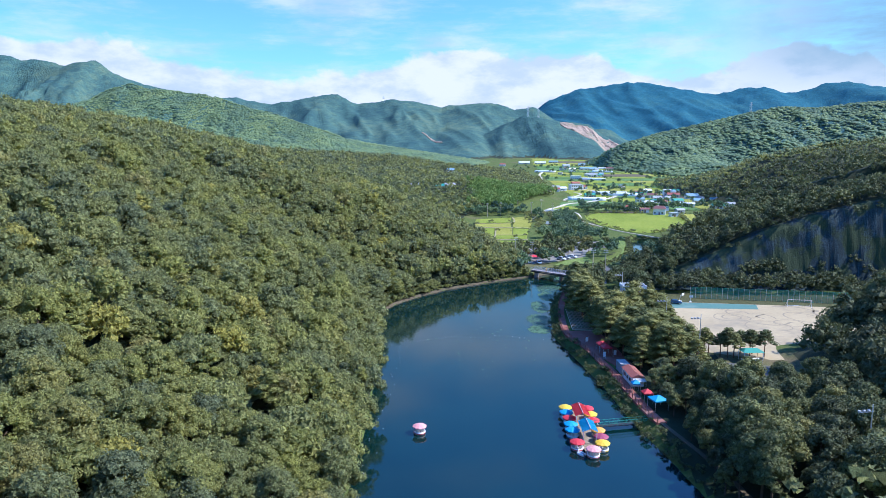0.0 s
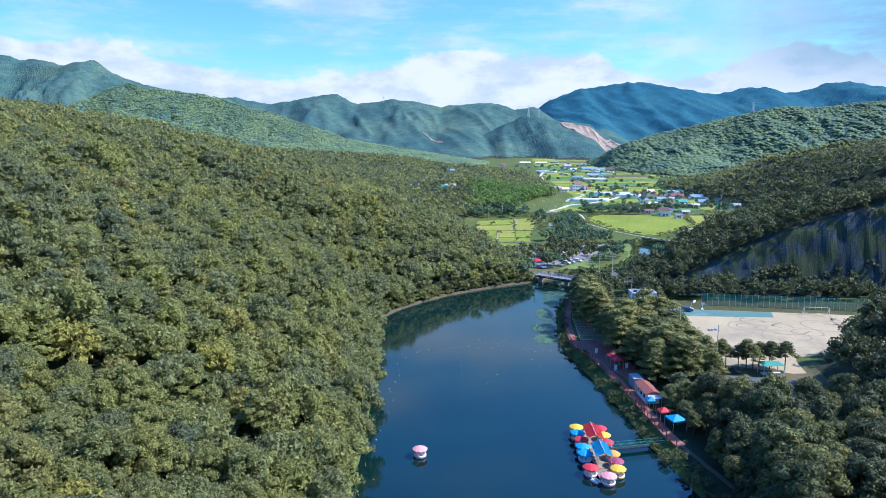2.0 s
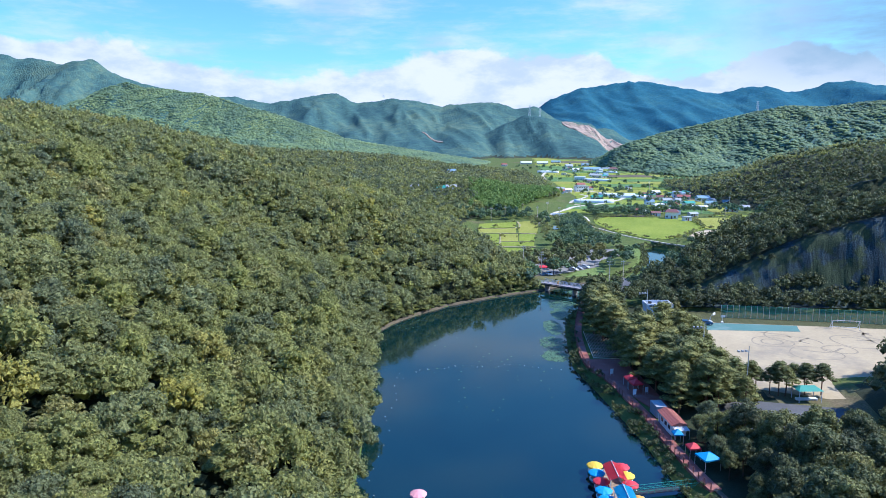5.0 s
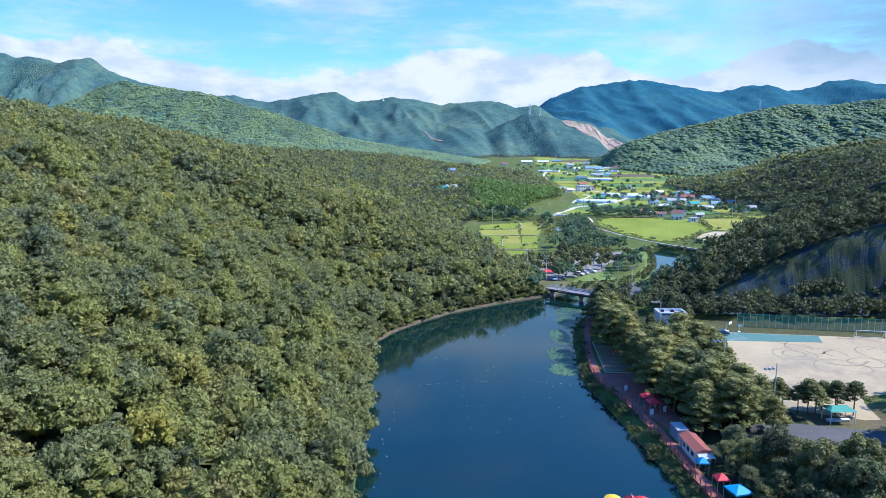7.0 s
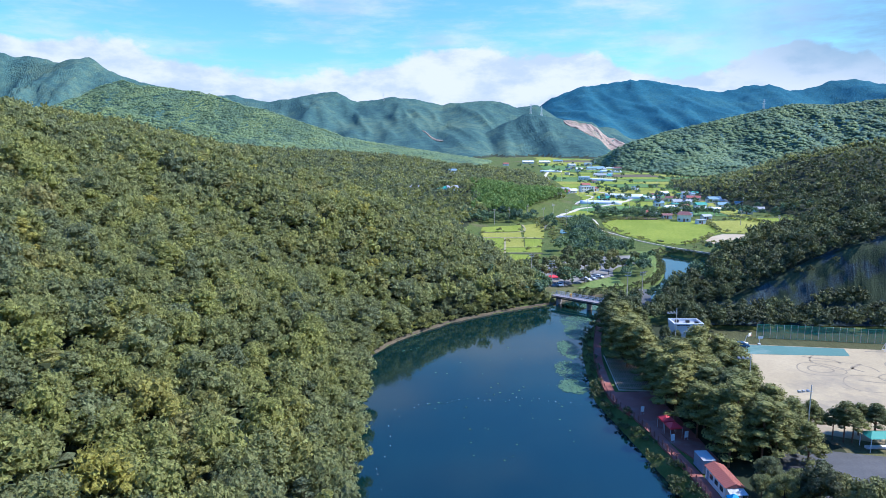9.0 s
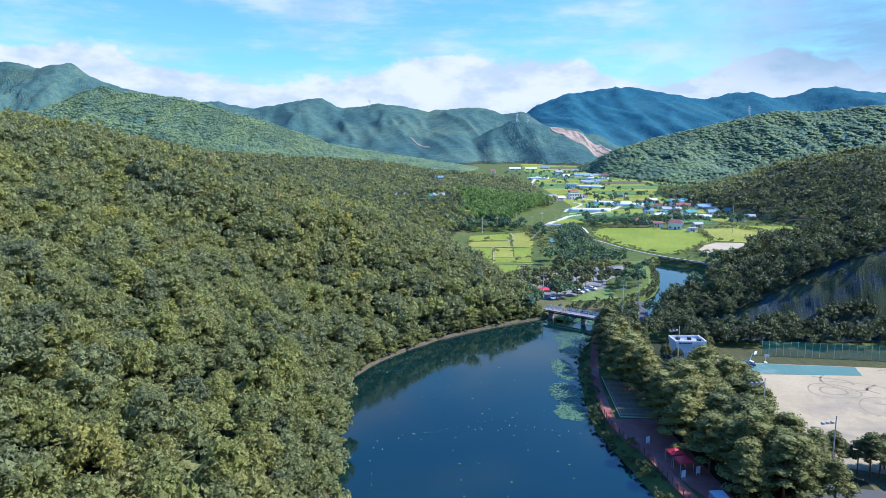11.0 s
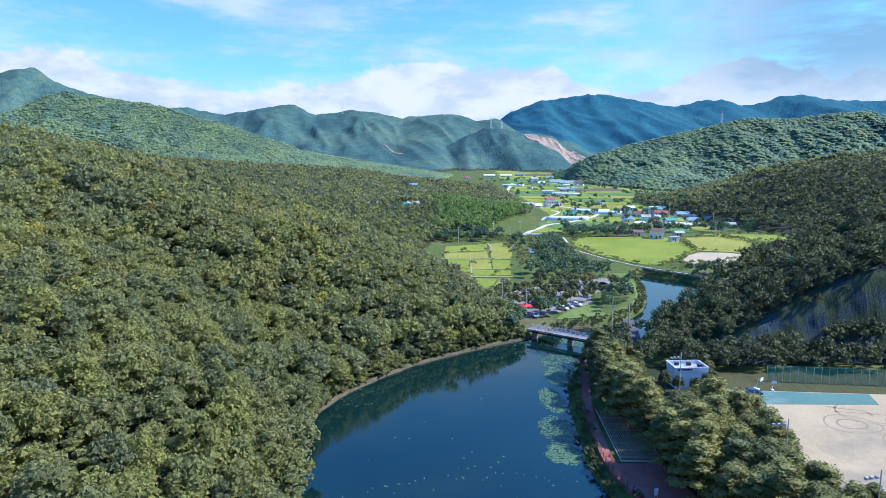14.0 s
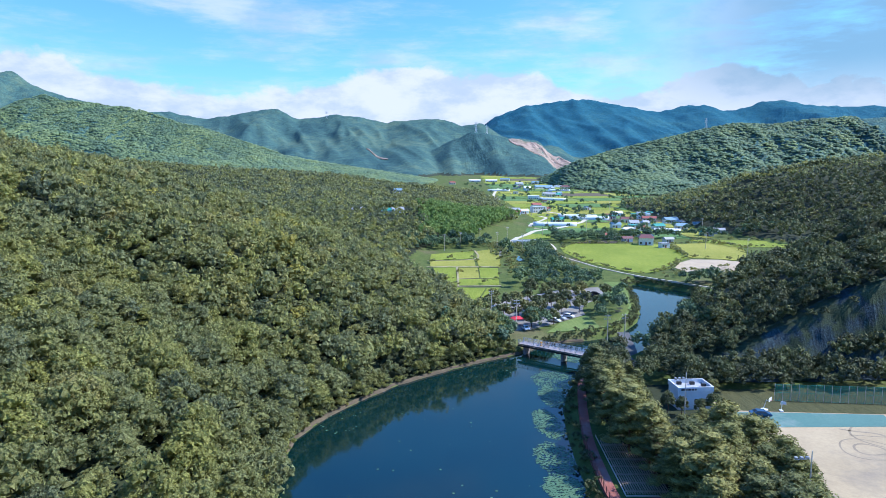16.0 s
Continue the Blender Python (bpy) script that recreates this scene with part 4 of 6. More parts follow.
def ribbon(name, line, width, mat, label, category, up=0.12, deep=0.4, z=None):
    """A road or path laid along a smooth line."""
    pts = [Vector((x, y)) for x, y in line]
    fine = []
    for k in range(len(pts) - 1):
        p0, p1, p2, p3 = pts[max(k - 1, 0)], pts[k], pts[k + 1], pts[min(k + 2, len(pts) - 1)]
        for i in range(6):
            t = i / 6
            fine.append(0.5 * (2 * p1 + (p2 - p0) * t + (2 * p0 - 5 * p1 + 4 * p2 - p3) * t * t + (3 * p1 - p0 - 3 * p2 + p3) * t ** 3))
    fine.append(pts[-1])
    b, rows = bmesh.new(), []
    for k, p in enumerate(fine):
        d = (fine[min(k + 1, len(fine) - 1)] - fine[max(k - 1, 0)]).normalized()
        n = Vector((-d.y, d.x)) * width / 2
        h = float(floor_height(p.y)) if z is None else z
        rows.append([b.verts.new((q.x, q.y, h + dz)) for q, dz in ((p - n, -deep), (p - n, up), (p + n, up), (p + n, -deep))])
    for a, c in zip(rows, rows[1:]):
        for k in range(4):
            b.faces.new((a[k], a[(k + 1) % 4], c[(k + 1) % 4], c[k]))
    b.faces.new(rows[0])
    b.faces.new(rows[-1][::-1])
    tagged(part(name, b, mat), label, category, kind="structure")
    return fine


# the sports field, its court and tyre tracks
sheet("sports_field", [(60, 165), (62, 172), (66, 190), (67, 205), (66.5, 224), (140, 214), (140, 163), (100, 160), (78, 157)], M_pitch, "bare sandy sports field with dark tyre tracks", "sports field", 0.06)
sheet("court", [(67.2, 209.6), (97, 208.4), (99, 214.6), (80, 216.8), (68, 218)], M_court, "worn blue-green painted ball court at the field's edge", "court", 0.1)
M_verge = rice("dark_verge", (0.05, 0.055, 0.022), (0.10, 0.10, 0.042))
sheet("verge", [(68, 219), (80, 217.2), (99, 215), (140, 209.5), (140, 229), (68, 232)], M_verge, "strip of rough grass below the fence", "grass", 0.1)
for x, y, r, w in ((84.4, 198.3, 2.4, 0.45), (84.4, 198.3, 4.6, 0.3), (99, 192, 3.6, 0.4), (91, 188.5, 5.5, 0.3), (108, 199, 6, 0.4)):
    b = bmesh.new()
    rings = []
    for k in range(40):
        a = 2 * math.pi * k / 40
        q = 1 + 0.06 * math.sin(3 * a + x)
        rings.append([b.verts.new((x + (r + s) * q * 1.15 * math.cos(a), y + (r + s) * q * math.sin(a), 2.575)) for s in (-w / 2, w / 2)])
    for k in range(40):
        b.faces.new((rings[k][0], rings[k][1], rings[(k + 1) % 40][1], rings[(k + 1) % 40][0]))
    tagged(part("tyre_track", b, M_tyre), "dark circular tyre track on the sand", "tyre track", kind="structure")

for k in range(15):
    cx, cy, r0, a0, w = 82 + (k * 37) % 44, 184 + (k * 23) % 24, 2.5 + (k * 1.7) % 7, k * 2.1, 0.18 + 0.05 * (k % 4)
    b, prev = bmesh.new(), None
    for i in range(15):
        a = a0 + i * (0.09 + 0.012 * (k % 5))
        rr = r0 + 0.5 * math.sin(i * 0.5 + k)
        pair = [b.verts.new((cx + (rr + o) * 1.3 * math.cos(a), cy + (rr + o) * math.sin(a), 2.572)) for o in (-w, w)]
        if prev:
            b.faces.new((prev[0], prev[1], pair[1], pair[0]))
        prev = pair
    tagged(part("tyre_track", b, M_tyre), "dark curved skid mark on the sand", "tyre track", kind="structure")

# lakeside promenade, plaza and the paved yard
PROM = [(40.5, 120), (39.7, 124), (38.5, 136), (37.9, 146), (36.4, 157), (34.9, 168), (32.6, 177), (31.9, 184), (32.5, 194), (34.0, 208), (37.4, 225), (41.3, 240), (46, 253)]
TRACK = [(46.2, 84), (45.6, 94), (44.6, 102), (42.9, 110), (41.2, 117), (40.4, 121)]
ribbon("dirt_path", TRACK, 0.9, M_mud, "trodden brown dirt path under the lakeside trees", "path", 0.06, 1.0, 1.95)
prom_line = ribbon("promenade", PROM, 2.0, M_brick, "red paved lakeside promenade", "path", 0.08, 1.2, 2.0)
b = bmesh.new()
prism(b, [(32.8, 183.4), (41.0, 184.2), (42.6, 168), (43.6, 152), (40.2, 151), (37.9, 157), (35.8, 168), (33.5, 177)], 1.0, 2.06)
tagged(part("plaza", b, M_brick), "red paved plaza beside the promenade", "pavement", kind="structure")
sheet("yard", [(52, 138), (76, 136), (78, 152), (60, 156), (52, 153)], M_asphalt, "grey asphalt yard among the trees", "pavement", 0.08)
ribbon("lane", [(47, 222), (50, 236), (56, 250), (61, 263), (66, 285)], 3.6, M_asphalt, "narrow dark asphalt lane under the trees", "road", 0.05)

# car park, roads and fields of the valley
sheet("car_park", [(18, 304), (25, 322), (36, 334), (52, 346), (66, 357), (79, 358), (78, 340), (72, 326), (60, 309), (48, 298), (38, 290), (30, 288)], M_gravel, "pale gravel car park beside the river", "car park", 0.06)
sheet("river_meadow", [(42, 285.5), (54, 288.5), (65, 293), (75, 308.5), (81, 322), (88, 347), (92, 368), (85, 370), (79, 340), (73, 326), (61, 309), (49, 298)], M_grass, "bright green grassy river bank", "grass", 0.09, 1.5)
ribbon("field_track", [(49.5, 446), (52.5, 466), (55.5, 483), (58.8, 500.7)], 1.3, M_gravel, "narrow gravel track beside the paddies", "road", 0.18)
ribbon("road", [(58.8, 498), (64.5, 506), (72, 527), (83.1, 548.2), (93, 568.9), (113.6, 588), (133.6, 615.8), (147, 640), (156, 672), (142.4, 715), (120, 760), (89, 826), (109, 911), (121, 1031), (150, 1200)], 3.8, M_concrete, "pale concrete farm road winding up the valley", "road", 0.22)
ribbon("road", [(94, 600), (100, 622), (109.4, 640), (121.2, 670), (118, 690)], 2.8, M_concrete, "pale concrete side road to the village houses", "road", 0.22)
ribbon("lane", [(84.5, 512), (88, 497), (87, 478), (84.5, 458), (83.5, 438)], 1.1, M_concrete, "pale concrete lane beside the stream", "road", 0.2)
sheet("bare_plot", [(94, 582), (117, 604), (116, 620), (100, 607)], M_sand, "bare sandy plot beside the farm road", "earth", 0.16)
ribbon("river_road", [(83.5, 440), (88, 425), (92.5, 409), (98.7, 394), (107, 380), (116.3, 368.3), (125.7, 355), (136, 343)], 0.9, M_concrete, "pale concrete track along the river", "road", 0.3)
FIELDS = [([(152, 437), (161, 491), (193, 496), (199, 470), (178, 421), (166, 431)], M_rice2), ([(182, 512), (198, 478), (240, 470), (236, 505)], M_rice),
          ([(88, 458), (90.5, 480), (104, 497), (134, 495), (160, 491), (151, 437), (140, 422), (129, 404), (118, 394), (109, 390), (102, 399), (96, 414), (90, 430)], M_rice)]
FIELDS += [([(18, 328), (24, 329), (31, 357.5), (18, 360)], M_rice), ([(24.8, 329.2), (31, 332), (37, 359), (31.8, 357.8)], M_rice), ([(14, 364), (19.6, 364), (22.4, 410.6), (11, 410.8)], M_rice), ([(20.6, 364.4), (38, 365.4), (39.6, 380), (21.5, 379)], M_rice),
           ([(21.6, 380.4), (31, 380.9), (33.2, 409.4), (23.7, 409.8)], M_rice2), ([(31.6, 381), (40, 381.5), (43.2, 408.6), (33.8, 409.3)], M_rice), ([(10, 414), (32.6, 413.6), (34, 435.6), (10, 431)], M_rice2), ([(34.2, 413.5), (44.6, 412), (50.4, 455), (52.4, 478), (38.4, 466), (35.4, 437)], M_rice2), ([(10, 434.2), (33.6, 438.8), (36.8, 466.4), (12, 456)], M_rice)]
M_bund = surface("dry_earth_bund", (0.26, 0.22, 0.12), (0.42, 0.36, 0.22), 0.3, 3, 0.95, stains=(0.15, 0.18, 0.07))
for line, w in (([(8, 412.2), (33, 412), (44, 410)], 1.5), ([(12, 362), (26, 362.4), (38.4, 362)], 1.5), ([(20, 362), (21.6, 386), (23.1, 412)], 0.8), ([(9, 432.4), (34.8, 437), (37.6, 468)], 1.0), ([(20.6, 379.7), (40, 380.8)], 0.6)):
    ribbon("field_bund", line, w, M_bund, "dry earth bund between rice paddies", "bund", 0.3)
for outline, mat in FIELDS:
    sheet("field", outline, mat, "bright green rice paddy" if mat is M_rice else "fallow plot of rough grass" if mat is M_grass else "yellow-green ripening rice field", "field", 0.16)
r_f = random.Random(9)
M_veg = rice("vegetable_plot", (0.07, 0.15, 0.04), (0.13, 0.21, 0.07))
y0 = 520.0
while y0 < 1850:
    deep_y = r_f.uniform(0.045, 0.075) * y0
    ym = y0 + deep_y / 2
    xl = float(np.interp(ym, [500, 570, 650, 930, 1400, 1850], [60, 84, 108, 116, 150, 190]))
    xr = float(np.interp(ym, [500, 600, 700, 800, 950, 1100, 1250, 1400, 1850], [190, 236, 275, 312, 335, 296, 258, 296, 400]))
    x = xl
    while x < xr - 12:
        w = r_f.uniform(0.035, 0.08) * y0
        x1 = min(x + w, xr)
        kind_f = r_f.random()
        mat = M_rice if kind_f < 0.40 else M_rice2 if kind_f < 0.54 else M_veg if kind_f < 0.84 else M_grass if kind_f < 0.95 else M_mud
        g, sl = 0.0016 * y0, r_f.uniform(-0.12, 0.12) * deep_y
        sheet("field", [(x + g, y0 + g), (x1 - g, y0 + g + sl), (x1 - g, y0 + deep_y - g + sl), (x + g, y0 + deep_y - g)], mat, {M_rice: "bright green rice paddy", M_rice2: "yellow-green ripening rice field", M_veg: "dark green vegetable plot", M_grass: "fallow plot of rough grass"}.get(mat, "bare brown ploughed earth plot"), "field", 0.12 + 0.1 * r_f.random())
        x = x1
    y0 += deep_y
sheet("sand_lot", [(131, 405), (140, 420), (150, 430), (164, 428), (175, 419), (163, 402), (150, 388), (138, 384), (131, 393)], M_sand, "bare patch of pale sand beside the fields", "sand", 0.18)
sheet("bare_plot", [(106, 500), (132, 497.5), (136, 508), (112, 510)], M_mud, "bare brown earth plot", "earth", 0.18)
b = bmesh.new()
prism(b, [(57, 428), (60.5, 432), (61, 440), (60, 447), (57.5, 449), (58, 440), (56.5, 434)], 2.8, 3.62)
tagged(part("stream", b, M_water), "shallow stream pool below the culvert", "water", kind="structure")

# scrub along the banks between the near paddies
rh = np.random.RandomState(52)
scrub = []
for outline, _ in FIELDS:
    for (ax, ay), (bx, by) in zip(outline, outline[1:] + outline[:1]):
        n = int(math.hypot(bx - ax, by - ay) / 2.0)
        for k in range(n):
            if rh.uniform() < (0.75 if max(ax, bx) > 60 else 0.06):
                f = (k + rh.uniform(0, 1)) / n
                scrub.append((ax + (bx - ax) * f + rh.normal() * 0.9, ay + (by - ay) * f + rh.normal() * 1.2))
scrub += [(rh.uniform(46, 84), rh.uniform(385, 500)) for _ in range(420)] + [(rh.uniform(112, 205), rh.uniform(365, 384) + 0.3 * k) for k in range(90)]
scrub = np.array([(x, y, float(floor_height(y))) for x, y in scrub if abs(x - np.interp(y, [430, 500], [86, 88])) > 2.5 and not 56 < x < 62])
scatter("scrub", [broad_crown(360 + k, 4, 16, 0.4, 2.2, 1.7, OCTA) for k in range(4)], scrub, rh.uniform(0.35, 1.0, len(scrub)), rh.uniform(0.0, 0.9, len(scrub)), leaf_broad_stuff, "rough green scrub along the banks between the paddies", "shrubs")

# the quarried rock face and the scars on the far hill
b, rows = bmesh.new(), []
face_z = land(*np.meshgrid(64 + 0.8 * np.arange(120), 236.6 + 13.5 * np.arange(34) / 33, indexing="ij"))
for i in range(120):
    x = 64 + i * 0.8
    col = []
    for j in range(34):
        y = 236.6 + 13.5 * j / 33
        d = 0.7 * noise.noise(Vector((x * 0.22, j * 0.16, 1.0))) + 0.15 * noise.noise(Vector((x * 0.6, j * 0.3, 4.0)))
        col.append(b.verts.new((x, y - 0.7 + d, float(face_z[i, j]) + 0.25 + 0.25 * d)))
    rows.append(col)
for a, c in zip(rows, rows[1:]):
    for j in range(33):
        b.faces.new((a[j], a[j + 1], c[j + 1], c[j]))
tagged(part("rock_face", b, M_rock), "steep blue-grey rock cutting behind the sports field, shade in its colour", "rock face", kind="structure")


def scar(x0, x1, y, lo, hi, label):
    b, rows = bmesh.new(), []
    for i in range(61):
        t = i / 60
        x = x0 + (x1 - x0) * t
        col = []
        for j in range(13):
            yy = y - (lo(t) + (hi(t) - lo(t)) * j / 12) + 9 * noise.noise(Vector((t * 11, j * 0.35, 2)))
            col.append(b.verts.new((x, yy, float(land(x, yy)) + (-4 if j in (0, 12) or i in (0, 60) else 2.2) + 1.5 * noise.noise(Vector((t * 20, j * 0.5, 7))))))
        rows.append(col)
    for a, c in zip(rows, rows[1:]):
        for j in range(12):
            b.faces.new((a[j], a[j + 1], c[j + 1], c[j]))
    tagged(part("bare_slope", b, M_scar), label, "earth", kind="structure")


M_scar = surface("cut_earth", (0.15, 0.11, 0.08), (0.48, 0.36, 0.28), 0.05, 0.35, 0.95, stains=(0.09, 0.11, 0.06))
scar(330, 560, 2320, lambda t: -6 + 30 * t, lambda t: 40 + 330 * t - 180 * t * t, "pale pinkish cut earth slope on the far hill")
scar(-138, -62, 2300, lambda t: 125 * t, lambda t: 125 * t + 14 + 16 * t, "small pale landslip on a wooded hillside")

# ---- the pedal boats and their dock ----


def canopy(name, r, top, rise, mat, parent, ribs=10):
    """A scalloped umbrella of cloth panels with a turned-down rim."""
    b = bmesh.new()
    tip = b.verts.new((0, 0, top + rise))
    rings = []
    for k, (f, z) in enumerate(((0.5, 0.62), (0.92, 0.16), (1.0, 0.0), (0.99, -0.22))):
        ring = []
        for i in range(ribs * 2):
            a = math.pi * i / ribs
            s = 1.0 if i % 2 == 0 else 0.955
            ring.append(b.verts.new((r * f * s * math.cos(a), r * f * s * math.sin(a), top + rise * z - (0.03 if i % 2 else 0) * k)))
        rings.append(ring)
    n = ribs * 2
    for i in range(n):
        b.faces.new((tip, rings[0][i], rings[0][(i + 1) % n]))
        for p, q in zip(rings, rings[1:]):
            b.faces.new((p[i], q[i], q[(i + 1) % n], p[(i + 1) % n]))
    return part(name, b, mat, parent, "coloured scalloped cloth canopy")


def pedal_boat(m, cloth, hull_mat, stripe, label, group):
    boat = thing("pedal_boat", m, label, "pedal boat", group)
    b = bmesh.new()
    n, prof = 20, ((0.05, -0.15), (0.95, -0.12), (1.12, 0.1), (1.15, 0.42), (1.06, 0.5), (0.96, 0.44), (0.9, 0.2), (0.05, 0.18))
    rings = [[b.verts.new((r * math.cos(2 * math.pi * k / n), 1.12 * r * math.sin(2 * math.pi * k / n), z)) for k in range(n)] for r, z in prof]
    for p, q in zip(rings, rings[1:]):
        for k in range(n):
            b.faces.new((p[k], p[(k + 1) % n], q[(k + 1) % n], q[k]))
    b.faces.new(rings[0][::-1])
    b.faces.new(rings[-1])
    part("hull", b, hull_mat, boat, "", True)
    b = bmesh.new()
    rr = [[b.verts.new((1.165 * math.cos(2 * math.pi * k / n), 1.3 * math.sin(2 * math.pi * k / n), z)) for k in range(n)] for z in (0.16, 0.3)]
    for k in range(n):
        b.faces.new((rr[0][k], rr[0][(k + 1) % n], rr[1][(k + 1) % n], rr[1][k]))
    part("stripe", b, stripe, boat, "coloured band round the hull")
    for sx in (-0.42, 0.42):
        b = bmesh.new()
        box(b, sx - 0.3, sx + 0.3, -0.5, 0.05, 0.2, 0.5, 0.05)
        box(b, sx - 0.3, sx + 0.3, -0.62, -0.48, 0.2, 0.95, 0.04)
        part("seat", b, P_cream, boat)
    for a in (0.7, 2.4, 3.9, 5.5):
        b = bmesh.new()
        rod(b, (0.95 * math.cos(a), 1.05 * math.sin(a), 0.4), (0.9 * math.cos(a), 0.95 * math.sin(a), 1.5), 0.03, 0.03, 6)
        part("post", b, M_steel, boat)
    canopy("canopy", 1.4, 1.4, 0.5, cloth, boat)
    return boat


COLS = {"yellow": P_yellow, "blue": P_blue, "red": P_red, "orange": P_orange, "plum": P_plum, "pink": P_pink}
made = {}
for k, (x, y, c) in enumerate(((23.4, 128.8, "yellow"), (23.2, 126.2, "blue"), (23.4, 123.4, "red"), (23.2, 120.5, "blue"), (23.1, 117.8, "blue"), (23.1, 112.6, "red"), (25.5, 109.8, "pink"),
                               (27.6, 112.3, "yellow"), (27.9, 115.0, "plum"), (27.9, 117.8, "orange"), (27.8, 122.4, "red"), (27.9, 125.4, "yellow"), (27.8, 128.4, "red"))):
    m = pose(x, y, 0.02, 0, 0, -8 + (k * 37) % 17)
    if c in made:
        copy_thing(made[c], m)
    else:
        made[c] = pedal_boat(m, COLS[c], M_white, COLS[c] if c != "pink" else P_red, f"white round pedal boat with a {c} umbrella canopy at the dock", "pedal boats at the dock")
lone = copy_thing(made["pink"], pose(-6.0, 118.6, 0.02, 0, 0, 20))
tagged(lone, "white round pedal boat with a pink canopy adrift on the lake", "pedal boat", "lone pedal boat")

swan = thing("swan_boat", pose(23.5, 110.3, 0.0, 0, 0, 40) @ Matrix.Diagonal((0.75, 0.75, 0.75, 1)), "small white swan-shaped pedal boat moored at the dock", "pedal boat")
for sx in (-0.45, 0.45):
    b = bmesh.new()
    bmesh.ops.create_uvsphere(b, u_segments=14, v_segments=8, radius=1, matrix=Matrix.LocRotScale((sx, 0, 0.22), None, (0.34, 1.15, 0.36)))
    part("float", b, M_white, swan, "", True)
b = bmesh.new()
for p, q, r0, r1 in (((0, 0.9, 0.3), (0, 1.15, 0.9), 0.14, 0.1), ((0, 1.15, 0.9), (0, 1.0, 1.35), 0.1, 0.09), ((0, 1.0, 1.35), (0, 1.3, 1.42), 0.12, 0.05)):
    rod(b, p, q, r0, r1, 9)
part("neck", b, M_white, swan)
b = bmesh.new()
box(b, -0.5, 0.5, -0.6, 0.3, 0.3, 0.5, 0.05)
part("seat", b, P_grey, swan)

dock = thing("floating_dock", pose(25.6, 119.5, 0), "wooden floating dock with canvas roofs and moored boats", "dock")
for k in range(34):
    b = bmesh.new()
    box(b, -1.35, 1.35, -9.2 + k * 0.56, -8.68 + k * 0.56, 0.34, 0.42)
    part("plank", b, M_wood, dock)
for sx in (-1.0, 0, 1.0):
    b = bmesh.new()
    rod(b, (sx, -9.2, 0.08), (sx, 9.8, 0.08), 0.26, 0.26, 10)
    part("float", b, P_bluegrey, dock)
for sy in (-8.5, -4.5, 3, 9):
    b = bmesh.new()
    rod(b, (1.2, sy, 0.4), (1.2, sy, 1.3), 0.05, 0.05, 6)
    part("bollard", b, M_white, dock)


def gable_shelter(m, w, length, cloth, label):
    s = thing("shelter", m, label, "shelter", "dock shelters")
    for sg in (-1, 1):
        b = bmesh.new()
        v = [b.verts.new(p) for p in ((0, -length / 2, 2.95), (0, length / 2, 2.95), (sg * w / 2, length / 2, 2.3), (sg * w / 2, -length / 2, 2.3))]
        f = b.faces.new(v)
        bmesh.ops.solidify(b, geom=[f], thickness=0.05)
        part("roof_panel", b, cloth, s)
    b = bmesh.new()
    rod(b, (0, -length / 2 - 0.05, 2.98), (0, length / 2 + 0.05, 2.98), 0.05, 0.05, 8)
    part("ridge", b, M_white, s)
    for sx in (-1, 1):
        for sy in (-1, 1):
            b = bmesh.new()
            rod(b, (sx * w * 0.42, sy * length * 0.44, 0), (sx * w * 0.42, sy * length * 0.44, 2.45), 0.05, 0.05, 8)
            part("post", b, M_white, s)
    return s


gable_shelter(pose(25.6, 123.8, 0.42), 2.9, 5.6, P_red, "gabled red canvas shelter on white posts on the dock")
gable_shelter(pose(25.7, 116.4, 0.42), 2.9, 5.2, P_blue, "gabled blue canvas shelter on white posts on the dock")

gang = thing("gangway", Matrix.LocRotScale((29.4, 121.2, 0.75), Euler((0, 0, math.atan2(2.4, 10.2))), None), "green-railed steel gangway from the bank to the dock", "gangway")
b = bmesh.new()
box(b, -2.6, 10.6, -0.6, 0.6, -0.08, 0.02)
part("deck", b, M_dark, gang)
for sy in (-0.6, 0.6):
    for z in (0.5, 0.95):
        b = bmesh.new()
        rod(b, (-2.6, sy, z), (10.6, sy, z), 0.03, 0.03, 6)
        part("rail", b, P_teal, gang)
    for k in range(13):
        b = bmesh.new()
        rod(b, (-2.5 + k * 1.08, sy, 0), (-2.5 + k * 1.08, sy, 0.97), 0.03, 0.03, 6)
        part("post", b, P_teal, gang)
        if k < 12:
            b = bmesh.new()
            rod(b, (-2.5 + k * 1.08, sy, 0.02), (-1.42 + k * 1.08, sy, 0.95), 0.02, 0.02, 5)
            part("brace", b, P_teal, gang)

# ---- along the promenade ----


def along(line, gap):
    """Points at even steps along a line, with the direction there."""
    out, left = [], 0.0
    for p, q in zip(line, line[1:]):
        d = (q - p).length
        while left <= d:
            out.append((p + (q - p) * left / d, math.atan2(q.y - p.y, q.x - p.x)))
            left += gap
        left -= d
    return out


railing = thing("railing", pose(0, 0, 0), "red-brown railing along the lakeside promenade", "railing")
edge_line = []
for k, p in enumerate(prom_line):
    d = (prom_line[min(k + 1, len(prom_line) - 1)] - prom_line[max(k - 1, 0)]).normalized()
    edge_line.append(p + Vector((-d.y, d.x)) * 0.92)
spots = along(edge_line, 1.8)
b = bmesh.new()
box(b, -0.06, 0.06, -0.06, 0.06, 0, 1.15)
box(b, -0.08, 0.08, -0.08, 0.08, 1.15, 1.2)
post_mesh = part("post", b, P_rail, railing).data
bpy.data.objects.remove(railing.children[0])
for p, a in spots:
    o = new("post", post_mesh)
    o.parent, o.matrix_basis = railing, pose(p.x, p.y, 2.07, 0, 0, math.degrees(a))
